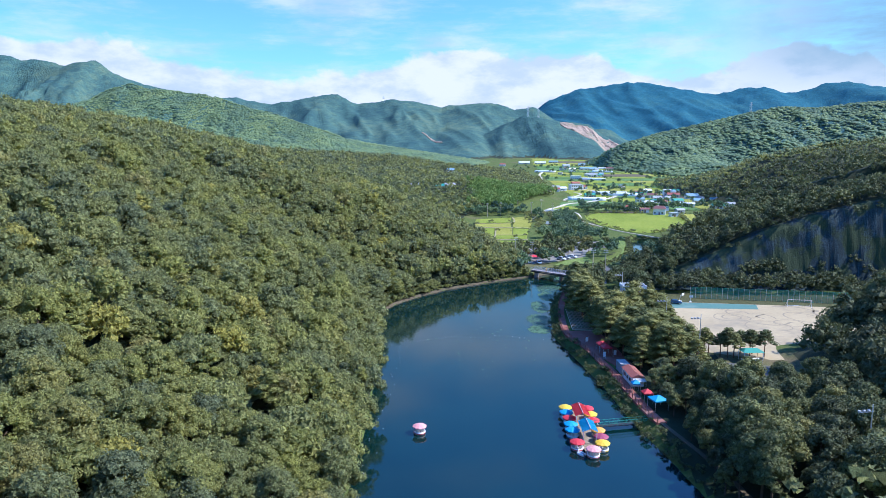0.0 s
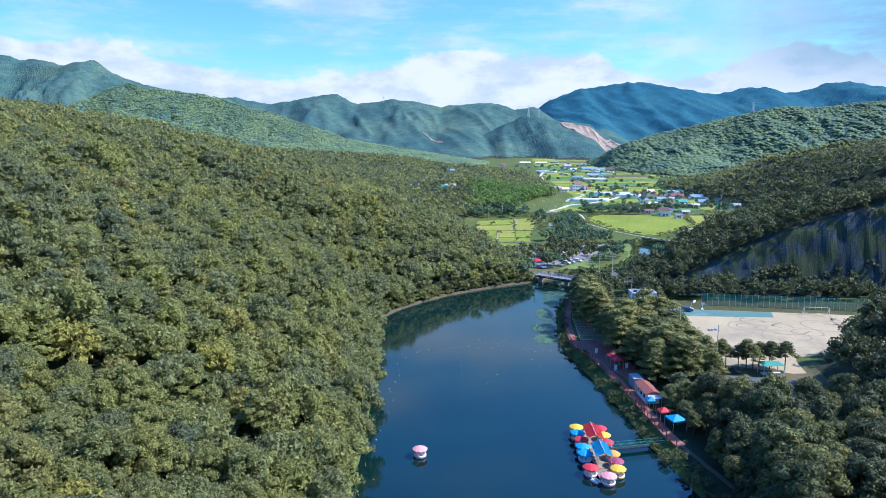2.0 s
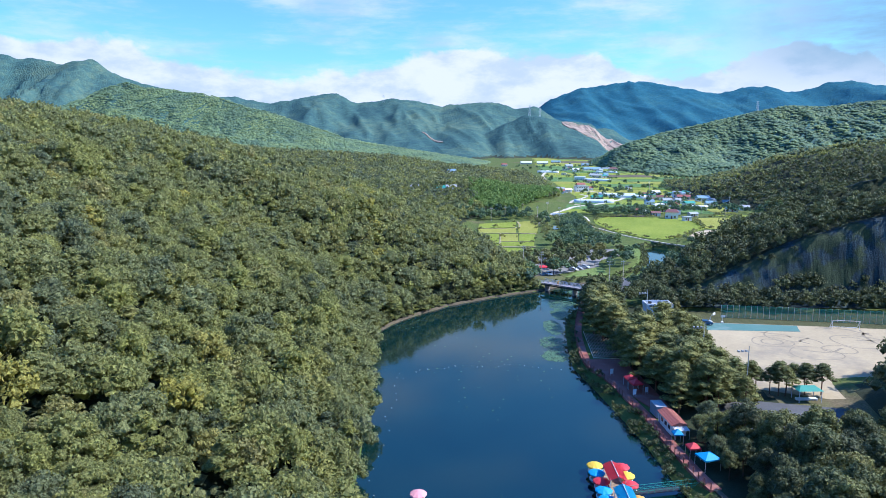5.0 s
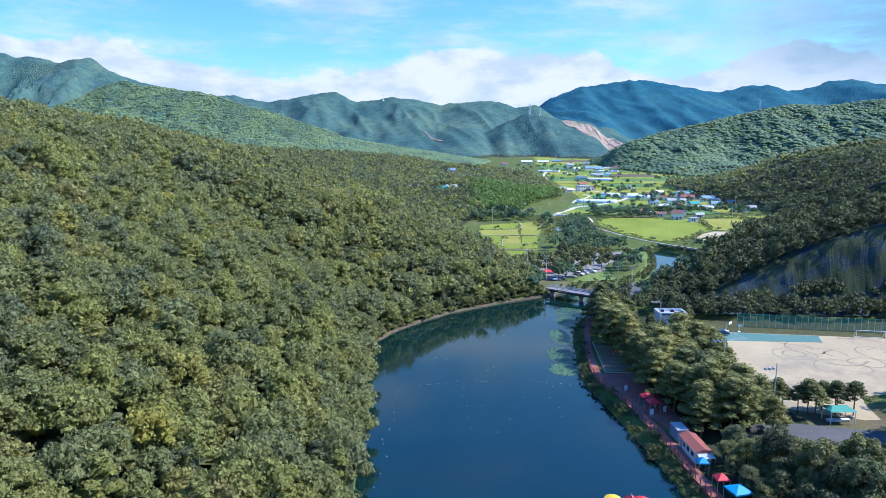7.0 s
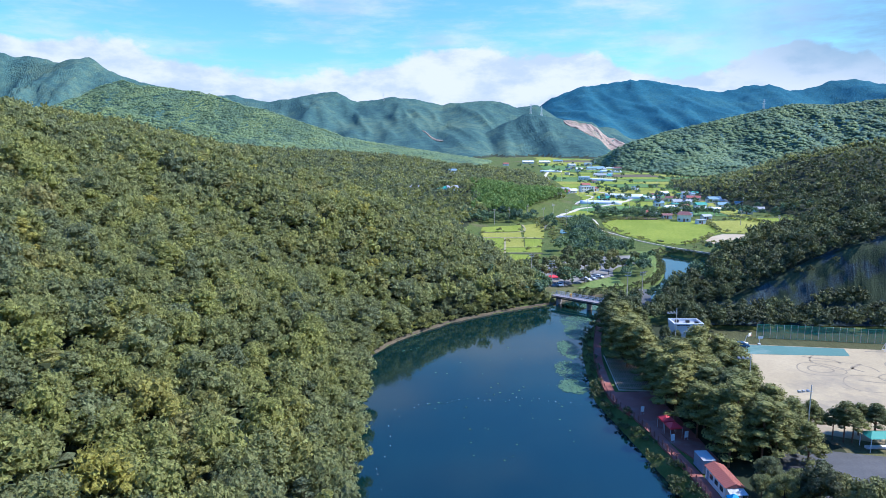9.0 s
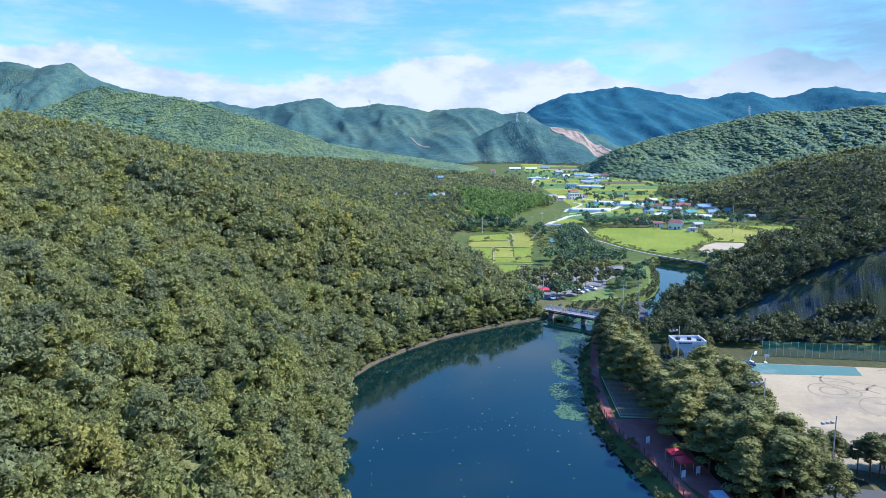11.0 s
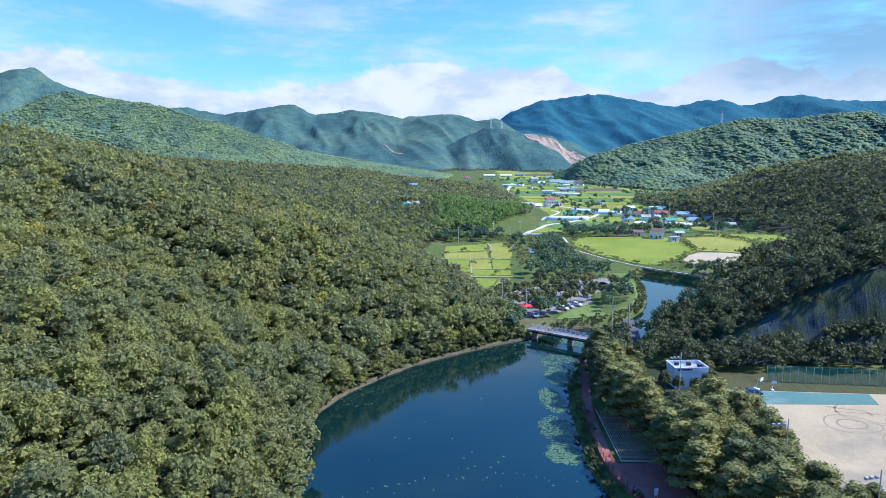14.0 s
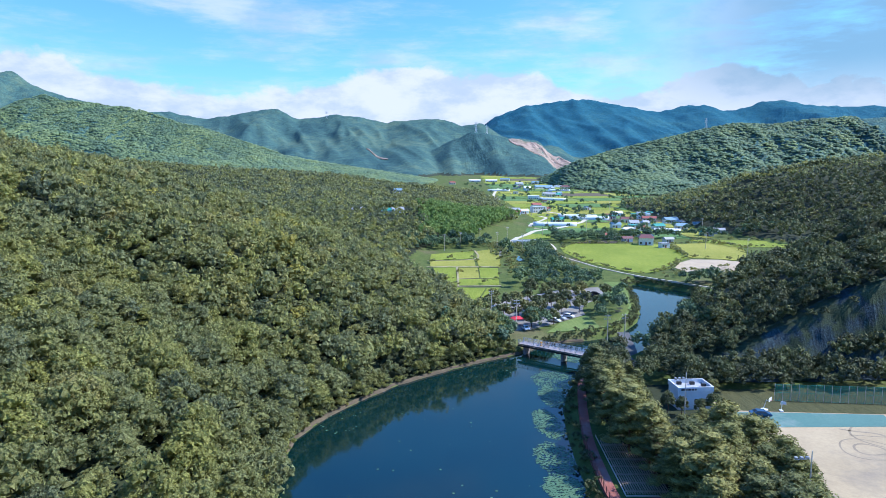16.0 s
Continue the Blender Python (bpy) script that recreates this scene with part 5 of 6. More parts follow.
for z in (0.35, 0.72, 1.08):
    b = bmesh.new()
    for (p, _), (q, _) in zip(spots, spots[1:]):
        rod(b, (p.x, p.y, 2.07 + z), (q.x, q.y, 2.07 + z), 0.03, 0.03, 5)
    part("rail", b, P_rail, railing)

# slatted seating deck at the plaza's north side
deck = thing("slatted_deck", pose(33.6, 184.6, 2.0, 0, 0, -4), "slatted wooden deck framed by a pale kerb", "deck")
for k in range(18):
    b = bmesh.new()
    x = 0.6 + k * 0.4
    box(b, x, x + 0.17, 0.2, 21.0 - max(0, k - 9) * 0.9, 0.25, 0.38)
    part("slat", b, M_wood, deck)
for k in range(7):
    b = bmesh.new()
    box(b, 0.5, 7.6 - max(0, k - 3) * 0.6, 1.4 + k * 3.0, 1.55 + k * 3.0, 0.0, 0.25)
    part("joist", b, M_wood, deck)
b = bmesh.new()
box(b, 0.26, 0.4, -0.1, 24.0, 0, 0.2)
part("kerb", b, M_concrete, deck, "pale concrete kerb")
b = bmesh.new()
box(b, 0.4, 7.6, -0.06, 0.08, 0, 0.2)
part("kerb", b, M_concrete, deck, "pale concrete kerb")


def hut(m):
    h = thing("ticket_hut", m, "white ticket hut with a red metal roof by the promenade", "hut")
    b = bmesh.new()
    box(b, 0, 3.6, 0, 8.6, 0, 2.5)
    part("wall", b, M_white, h)
    b = bmesh.new()
    v = [(-0.3, -0.4, 2.5), (3.9, -0.4, 2.5), (1.8, -0.4, 3.25), (-0.3, 8.9, 2.5), (3.9, 8.9, 2.5), (1.8, 8.9, 3.25)]
    v = [b.verts.new(p) for p in v]
    for f in ((0, 1, 2), (3, 5, 4), (0, 2, 5, 3), (1, 4, 5, 2), (0, 3, 4, 1)):
        b.faces.new([v[i] for i in f])
    r = part("roof", b, P_roofred, h)
    for k in range(16):
        for sg, x0 in ((1, -0.3), (-1, 3.9)):
            b = bmesh.new()
            rod(b, (x0, -0.2 + k * 0.59, 2.53), (1.8, -0.2 + k * 0.59, 3.28), 0.03, 0.03, 4)
            part("seam", b, P_roofred, r)
    for y in (1.0, 3.2, 5.4):
        b = bmesh.new()
        box(b, -0.04, 0.02, y, y + 1.3, 1.0, 1.9)
        w = part("window", b, M_dark, h)
        b = bmesh.new()
        box(b, -0.06, -0.03, y + 0.08, y + 1.22, 1.08, 1.82)
        part("pane", b, M_glass, w)
    b = bmesh.new()
    box(b, -0.05, 0.02, 7.2, 8.1, 0.05, 2.05)
    part("door", b, P_bluegrey, h)
    b = bmesh.new()
    v = [b.verts.new(p) for p in ((0.1, -0.1, 2.35), (3.5, -0.1, 2.35), (3.6, -2.2, 2.05), (0.0, -2.2, 2.05))]
    f = b.faces.new(v)
    bmesh.ops.solidify(b, geom=[f], thickness=0.04)
    part("awning", b, M_white, h, "white canvas awning")
    for x in (0.15, 3.45):
        b = bmesh.new()
        rod(b, (x, -2.1, 0), (x, -2.1, 2.05), 0.04, 0.04, 6)
        part("awning_post", b, M_steel, h)
    return h


hut(pose(39.5, 139.3, 2.0, 0, 0, 4) @ Matrix.Diagonal((0.76, 0.8, 0.86, 1)))
store = thing("store_container", pose(39.0, 147.3, 2.0, 0, 0, 5) @ Matrix.Diagonal((0.8, 0.85, 0.9, 1)), "blue-grey steel storage container beside the hut", "container")
b = bmesh.new()
box(b, 0, 2.6, 0, 4.2, 0.1, 2.6, 0.03)
part("body", b, P_bluegrey, store)
for k in range(14):
    b = bmesh.new()
    box(b, -0.04, 0.0, 0.12 + k * 0.29, 0.27 + k * 0.29, 0.2, 2.5)
    part("rib", b, P_bluegrey, store)
b = bmesh.new()
box(b, -0.05, 2.65, -0.05, 4.25, 2.6, 2.68)
part("roof", b, P_grey, store)


def tent(m, w, d, mat, label, sides=False):
    t = thing("canopy_tent", m, label, "tent", "canopy tents")
    b = bmesh.new()
    v = [b.verts.new(p) for p in ((-w / 2, -d / 2, 2.1), (w / 2, -d / 2, 2.1), (w / 2, d / 2, 2.1), (-w / 2, d / 2, 2.1), (0, 0, 2.85), (-w / 2, -d / 2, 1.85), (w / 2, -d / 2, 1.85), (w / 2, d / 2, 1.85), (-w / 2, d / 2, 1.85))]
    for k in range(4):
        j = (k + 1) % 4
        b.faces.new((v[k], v[j], v[4]))
        b.faces.new((v[5 + k], v[5 + j], v[j], v[k]))
    part("roof", b, mat, t)
    for sx in (-1, 1):
        for sy in (-1, 1):
            b = bmesh.new()
            rod(b, (sx * w * 0.48, sy * d * 0.48, 0), (sx * w * 0.48, sy * d * 0.48, 2.05), 0.04, 0.04, 6)
            part("leg", b, M_steel, t)
    return t


tent(pose(38.2, 164.6, 2.07, 0, 0, 10), 2.4, 2.4, P_red, "red canopy tent on the plaza")
tent(pose(38.6, 161.6, 2.07, 0, 0, 10), 2.4, 2.4, P_red, "red canopy tent on the plaza")
tent(pose(41.8, 127.4, 1.9, 0, 0, 15), 3.0, 3.0, P_blue, "blue tarpaulin tent among the trees by the path")
tent(pose(40.6, 131.0, 1.9, 0, 0, 5), 2.0, 2.0, P_red, "small red tarpaulin tent among the trees")
tent(pose(39.6, 136.4, 1.9, 0, 0, 0), 1.7, 1.7, P_blue, "small blue parasol tent beside the hut")
for x, y in ((40.5, 160.0), (37.6, 158.6), (35.6, 171.5)):
    s = thing("sign_stand", pose(x, y, 2.07, 0, 0, 20), "white sign board on a stand on the plaza", "sign", "sign stands")
    b = bmesh.new()
    box(b, -0.4, 0.4, -0.04, 0.04, 0.5, 1.7, 0.02)
    part("board", b, M_white, s)
    for sx in (-0.33, 0.33):
        b = bmesh.new()
        rod(b, (sx, 0, 0), (sx, 0, 0.55), 0.03, 0.03, 6)
        part("leg", b, M_steel, s)

# ---- round the sports field ----
bld = thing("field_house", pose(60.5, 222.4, 2.5, 0, 0, 1) @ Matrix.Diagonal((0.84, 0.84, 0.96, 1)), "white flat-roofed block with a parapet and dark sign", "building")
b = bmesh.new()
box(b, -4.5, 4.5, -3.1, 3.1, -0.4, 4.4)
part("wall", b, M_white, bld)
for x0, x1, y0, y1 in ((-4.7, 4.7, -3.3, -3.05), (-4.7, 4.7, 3.05, 3.3), (-4.7, -4.45, -3.05, 3.05), (4.45, 4.7, -3.05, 3.05)):
    b = bmesh.new()
    box(b, x0, x1, y0, y1, 4.2, 5.3)
    part("parapet", b, M_white, bld)
b = bmesh.new()
box(b, -4.45, 4.45, -3.05, 3.05, 4.41, 4.46)
part("roof_deck", b, P_grey, bld)
for k, (x, w) in enumerate(((-3.9, 0.9), (-2.8, 0.5), (-2.1, 0.8), (-1.1, 0.6), (-0.3, 0.4))):
    b = bmesh.new()
    box(b, x, x + w, -3.36, -3.3, 4.55, 4.95)
    part("sign_bar", b, M_dark, bld)
for x, w in ((-3.5, 1.2), (-0.3, 1.2), (2.4, 1.3)):
    b = bmesh.new()
    box(b, x, x + w, -3.16, -3.08, 1.2, 2.6)
    p = part("window", b, M_white, bld)
    b = bmesh.new()
    box(b, x + 0.08, x + w - 0.08, -3.19, -3.15, 1.28, 2.52)
    part("pane", b, M_glass, p)
b = bmesh.new()
box(b, 1.1, 2.0, -3.17, -3.08, 0.0, 2.1)
part("door", b, P_bluegrey, bld)
for x, y in ((-2.8, 1.5), (0.6, 1.2), (2.9, -0.6)):
    b = bmesh.new()
    box(b, x, x + 1.1, y, y + 0.9, 4.45, 5.15, 0.04)
    part("roof_unit", b, M_dark, bld)

fence = thing("net_fence", pose(0, 0, 2.5), "tall green netting fence on pale posts behind the field", "fence")
A, Bq = Vector((80.5, 224.0)), Vector((139, 215.0))
count = 34
for k in range(count + 1):
    p = A.lerp(Bq, k / count)
    b = bmesh.new()
    rod(b, (p.x, p.y, -0.4), (p.x, p.y, 4.0), 0.06, 0.05, 7)
    part("post", b, M_steel, fence)
for z in (0.1, 2.0, 3.9):
    b = bmesh.new()
    rod(b, (A.x, A.y, z), (Bq.x, Bq.y, z), 0.03, 0.03, 5)
    part("rail", b, P_green, fence)
b = bmesh.new()
d = (Bq - A).normalized()
steps = int((Bq - A).length / 0.16)
for k in range(steps):
    p = A + d * 0.16 * k
    v = [b.verts.new(q) for q in ((p.x, p.y + 0.04, 0.1), (p.x + d.x * 0.045, p.y + d.y * 0.045 + 0.04, 0.1), (p.x + d.x * 0.045, p.y + d.y * 0.045 + 0.04, 3.9), (p.x, p.y + 0.04, 3.9))]
    b.faces.new(v)
for k in range(24):
    z = 0.1 + k * 0.16
    v = [b.verts.new(q) for q in ((A.x, A.y + 0.05, z), (Bq.x, Bq.y + 0.05, z), (Bq.x, Bq.y + 0.05, z + 0.045), (A.x, A.y + 0.05, z + 0.045))]
    b.faces.new(v)
part("netting", b, P_green, fence)


def hoop(m):
    h = thing("basketball_hoop", m, "white basketball hoop on a wheeled stand", "basketball hoop", "basketball hoops")
    b = bmesh.new()
    box(b, -0.5, 0.5, -0.8, 0.8, 0, 0.35, 0.04)
    part("base", b, M_white, h)
    b = bmesh.new()
    rod(b, (0, 0.3, 0.3), (0, -0.4, 2.9), 0.09, 0.08, 8)
    rod(b, (0, -0.4, 2.9), (0, -1.3, 3.0), 0.07, 0.06, 8)
    part("arm", b, M_white, h)
    b = bmesh.new()
    box(b, -0.9, 0.9, -1.36, -1.3, 2.75, 3.8, 0.02)
    part("backboard", b, M_white, h)
    b = bmesh.new()
    for k in range(12):
        a, c = 2 * math.pi * k / 12, 2 * math.pi * (k + 1) / 12
        rod(b, (0.23 * math.cos(a), -1.62 + 0.23 * math.sin(a), 3.05), (0.23 * math.cos(c), -1.62 + 0.23 * math.sin(c), 3.05), 0.02, 0.02, 5)
    part("rim", b, P_red, h)
    return h


h1 = hoop(pose(75.3, 218.6, 2.6, 0, 0, 40) @ Matrix.Scale(0.8, 4))
copy_thing(h1, pose(78.6, 217.8, 2.6, 0, 0, -10) @ Matrix.Scale(0.8, 4))
goal = thing("goal", pose(111.5, 211.6, 2.6, 0, 0, -9), "white football goal frame at the field's far side", "goal")
for nm, p, q in (("upright", (-3.6, 0, 0), (-3.6, 0, 2.4)), ("upright", (3.6, 0, 0), (3.6, 0, 2.4)), ("crossbar", (-3.65, 0, 2.4), (3.65, 0, 2.4)), ("stay", (-3.6, 0, 2.4), (-3.6, 1.8, 0)), ("stay", (3.6, 0, 2.4), (3.6, 1.8, 0)), ("ground_bar", (-3.6, 1.8, 0.05), (3.6, 1.8, 0.05))):
    b = bmesh.new()
    rod(b, p, q, 0.07, 0.07, 7)
    part(nm, b, M_white, goal)


def lamp_pole(m, tall, label):
    p = thing("floodlight_pole", m, label, "floodlight", "floodlight poles")
    b = bmesh.new()
    rod(b, (0, 0, -0.3), (0, 0, tall), 0.14, 0.08, 9)
    part("pole", b, M_steel, p)
    b = bmesh.new()
    rod(b, (-2.6, 0, tall - 1.2), (0.2, 0, tall - 1.2), 0.05, 0.05, 6)
    part("crossarm", b, M_steel, p)
    for k in range(3):
        b = bmesh.new()
        box(b, -2.6 + k * 0.85, -2.15 + k * 0.85, -0.2, 0.2, tall - 1.15, tall - 0.8, 0.04)
        part("floodlight", b, P_grey, p)
    return p


fp = lamp_pole(pose(56.7, 172.8, 2.5), 12.0, "tall pale steel floodlight pole beside the sports field")
for x, y in ((59.6, 155.4), (53.4, 208.6), (66.5, 99.0)):
    copy_thing(fp, pose(x, y, 2.5, 0, 0, 12))
pav = thing("pavilion", pose(72.6, 156.5, 2.6, 0, 0, 2), "open shed with a teal metal roof at the field's edge", "pavilion")
b = bmesh.new()
v = [b.verts.new(p) for p in ((-2.6, -1.8, 2.5), (2.6, -1.8, 2.5), (2.6, 1.8, 2.5), (-2.6, 1.8, 2.5), (-1.4, 0, 3.2), (1.4, 0, 3.2))]
for f in ((0, 1, 5, 4), (1, 2, 5), (2, 3, 4, 5), (3, 0, 4), (0, 3, 2, 1)):
    b.faces.new([v[i] for i in f])
part("roof", b, P_teal, pav)
for sx in (-2.3, 2.3):
    for sy in (-1.5, 1.5):
        b = bmesh.new()
        rod(b, (sx, sy, -0.2), (sx, sy, 2.55), 0.08, 0.08, 8)
        part("post", b, M_white, pav)
b = bmesh.new()
box(b, -2.2, 2.2, -0.4, 0.4, 0, 0.45, 0.03)
part("bench", b, M_white, pav)


def car(m, body_mat, label, group):
    c = thing("car", m, label, "car", group)
    b = bmesh.new()
    prof = [(-2.1, 0.35), (-2.15, 0.75), (-1.3, 0.92), (-0.75, 1.42), (0.85, 1.45), (1.55, 0.98), (2.1, 0.85), (2.12, 0.35)]
    sides = [[b.verts.new((sx * (0.85 if z < 1.1 else 0.68), y, z)) for y, z in prof] for sx in (-1, 1)]
    n = len(prof)
    for k in range(n):
        j = (k + 1) % n
        b.faces.new((sides[0][k], sides[0][j], sides[1][j], sides[1][k]))
    b.faces.new(sides[0])
    b.faces.new(sides[1][::-1])
    bmesh.ops.bevel(b, geom=b.edges[:], offset=0.05, segments=1, affect="EDGES")
    part("body", b, body_mat, c)
    for y0, y1, z0, z1 in ((-1.24, -0.82, 0.98, 1.36), (0.92, 1.46, 1.38, 1.02)):
        b = bmesh.new()
        v = [b.verts.new(p) for p in ((-0.64, y0, z0 + 0.03), (0.64, y0, z0 + 0.03), (0.58, y1, z1 + 0.03), (-0.58, y1, z1 + 0.03))]
        f = b.faces.new(v)
        bmesh.ops.solidify(b, geom=[f], thickness=0.02)
        part("windscreen", b, M_glass, c)
    for sx in (-1, 1):
        b = bmesh.new()
        v = [b.verts.new(p) for p in ((sx * 0.86, -1.0, 0.97), (sx * 0.86, 1.25, 1.0), (sx * 0.7, 0.85, 1.38), (sx * 0.7, -0.65, 1.36))]
        f = b.faces.new(v)
        bmesh.ops.solidify(b, geom=[f], thickness=0.02)
        part("side_window", b, M_glass, c)
        for y in (-1.3, 1.35):
            b = bmesh.new()
            rod(b, (sx * 0.68, y, 0.33), (sx * 0.9, y, 0.33), 0.33, 0.33, 12)
            w = part("wheel", b, M_dark, c)
            b = bmesh.new()
            rod(b, (sx * 0.9, y, 0.33), (sx * 0.92, y, 0.33), 0.19, 0.19, 10)
            part("rim", b, M_steel, w)
    return c


C_white, C_black, C_silver, C_navy = paint("car_white", (0.78, 0.79, 0.80), 0.25), paint("car_black", (0.03, 0.03, 0.035), 0.25), paint("car_silver", (0.45, 0.47, 0.49), 0.3), paint("car_blue", (0.05, 0.12, 0.22), 0.25)
protos = {}
for k, (x, y, nm, turn) in enumerate(((40.9, 314, "white", 60), (43.5, 320, "silver", 62), (70.4, 338, "black", 80), (73.0, 342, "black", 80), (36.5, 314.5, "black", 60), (47.5, 299.6, "white", 50), (50, 302.5, "silver", 48), (53.5, 305.5, "white", 50),
                                     (23.7, 308, "silver", 20), (27.5, 303, "white", 20), (34.5, 317, "silver", 60), (67.2, 339, "navy", 80), (36, 289.5, "white", 10), (31.5, 291, "white", 15), (58.4, 338, "white", 75), (72.6, 215.2, "navy", 80), (55.0, 247, "black", -22), (45.5, 322, "white", 62), (29, 322, "white", 30), (61.5, 346, "silver", 85))):
    z = float(floor_height(y)) + 0.08
    if nm in protos:
        copy_thing(protos[nm], pose(x, y, z, 0, 0, turn))
    else:
        protos[nm] = car(pose(x, y, z, 0, 0, turn), {"white": C_white, "black": C_black, "silver": C_silver, "navy": C_navy}[nm], f"{nm} saloon car parked on open ground", "parked cars")
tent(pose(34.5, 297, 2.56, 0, 0, 20), 4.2, 3.4, P_red, "bright red canopy tent in the car park")

# ---- the footbridge ----
M_deck = surface("worn_bridge_deck", (0.20, 0.18, 0.185), (0.32, 0.29, 0.29), 0.4, 4, 0.85, stains=(0.13, 0.12, 0.12))
pa, pb = Vector((32.8, 272.4)), Vector((48.4, 259.4))
span, ang = (pb - pa).length, math.atan2(pb.y - pa.y, pb.x - pa.x)
bridge = thing("bridge", Matrix.LocRotScale((pa.x, pa.y, 2.35), Euler((0, 0, ang)), None), "pale concrete footbridge with railings on piers over the river", "bridge")
b = bmesh.new()
box(b, -1.5, span + 1.5, -1.6, 1.6, 0.4, 0.75, 0.04)
part("deck", b, M_deck, bridge)
# girders are coloured dark to carry the shade along the bridge's side
for sy in (-1.45, 1.45):
    b = bmesh.new()
    box(b, -1.5, span + 1.5, sy - 0.12, sy + 0.12, -0.15, 0.25)
    part("girder", b, M_dark, bridge)
    for z in (1.2, 1.55, 1.85):
        b = bmesh.new()
        rod(b, (-1.5, sy, z), (span + 1.5, sy, z), 0.05, 0.05, 6)
        part("rail", b, M_steel, bridge)
    for k in range(15):
        b = bmesh.new()
        x = -1.4 + k * (span + 2.8) / 14
        rod(b, (x, sy, 0.7), (x, sy, 1.9), 0.06, 0.06, 6)
        part("baluster", b, M_steel, bridge)
for x in (0.6, span * 0.62, span - 0.4):
    b = bmesh.new()
    box(b, x - 0.35, x + 0.35, -1.3, 1.3, -5.0, 0.38, 0.05)
    part("pier", b, M_deck, bridge)
cone = tagged(part("traffic_barrel", rod(bmesh.new(), (0, 0, 0), (0, 0, 1.1), 0.35, 0.3, 12), P_orange), "orange traffic barrel at the bridge end", "barrel")
cone.matrix_world = pose(36.9, 269.2, 3.1)

# ---- the village ----


def house(m, w, d, h, wall_mat, roof_mat, style, label, group="village houses"):
    t = thing("house", m, label, "house", group)
    b = bmesh.new()
    box(b, -w / 2, w / 2, -d / 2, d / 2, -0.6, h)
    part("wall", b, wall_mat, t)
    b = bmesh.new()
    o = 0.5
    x0, x1, y0, y1 = -w / 2 - o, w / 2 + o, -d / 2 - o, d / 2 + o
    if style == "flat":
        box(b, x0 + 0.3, x1 - 0.3, y0 + 0.3, y1 - 0.3, h, h + 0.5)
    else:
        r, inset = d * 0.32, (w * 0.22 if style == "hip" else 0.0)
        v = [b.verts.new(p) for p in ((x0, y0, h), (x1, y0, h), (x1, y1, h), (x0, y1, h), (x0 + inset, 0, h + r), (x1 - inset, 0, h + r))]
        for f in ((0, 1, 5, 4), (1, 2, 5), (2, 3, 4, 5), (3, 0, 4), (0, 3, 2, 1)):
            b.faces.new([v[i] for i in f])
    part("roof", b, roof_mat, t)
    b = bmesh.new()
    box(b, -0.5, 0.5, -d / 2 - 0.05, -d / 2 + 0.05, 0, 2.05)
    part("door", b, P_maroon, t)
    for z in np.arange(0.9, h - 1.0, 2.8):
        for x in np.arange(-w / 2 + 1.2, w / 2 - 0.8, 2.6):
            if abs(x) > 1.2 or z > 2:
                b = bmesh.new()
                box(b, x - 0.6, x + 0.6, -d / 2 - 0.06, -d / 2 + 0.04, z, z + 1.2)
                part("window", b, M_glass, t)
    return t


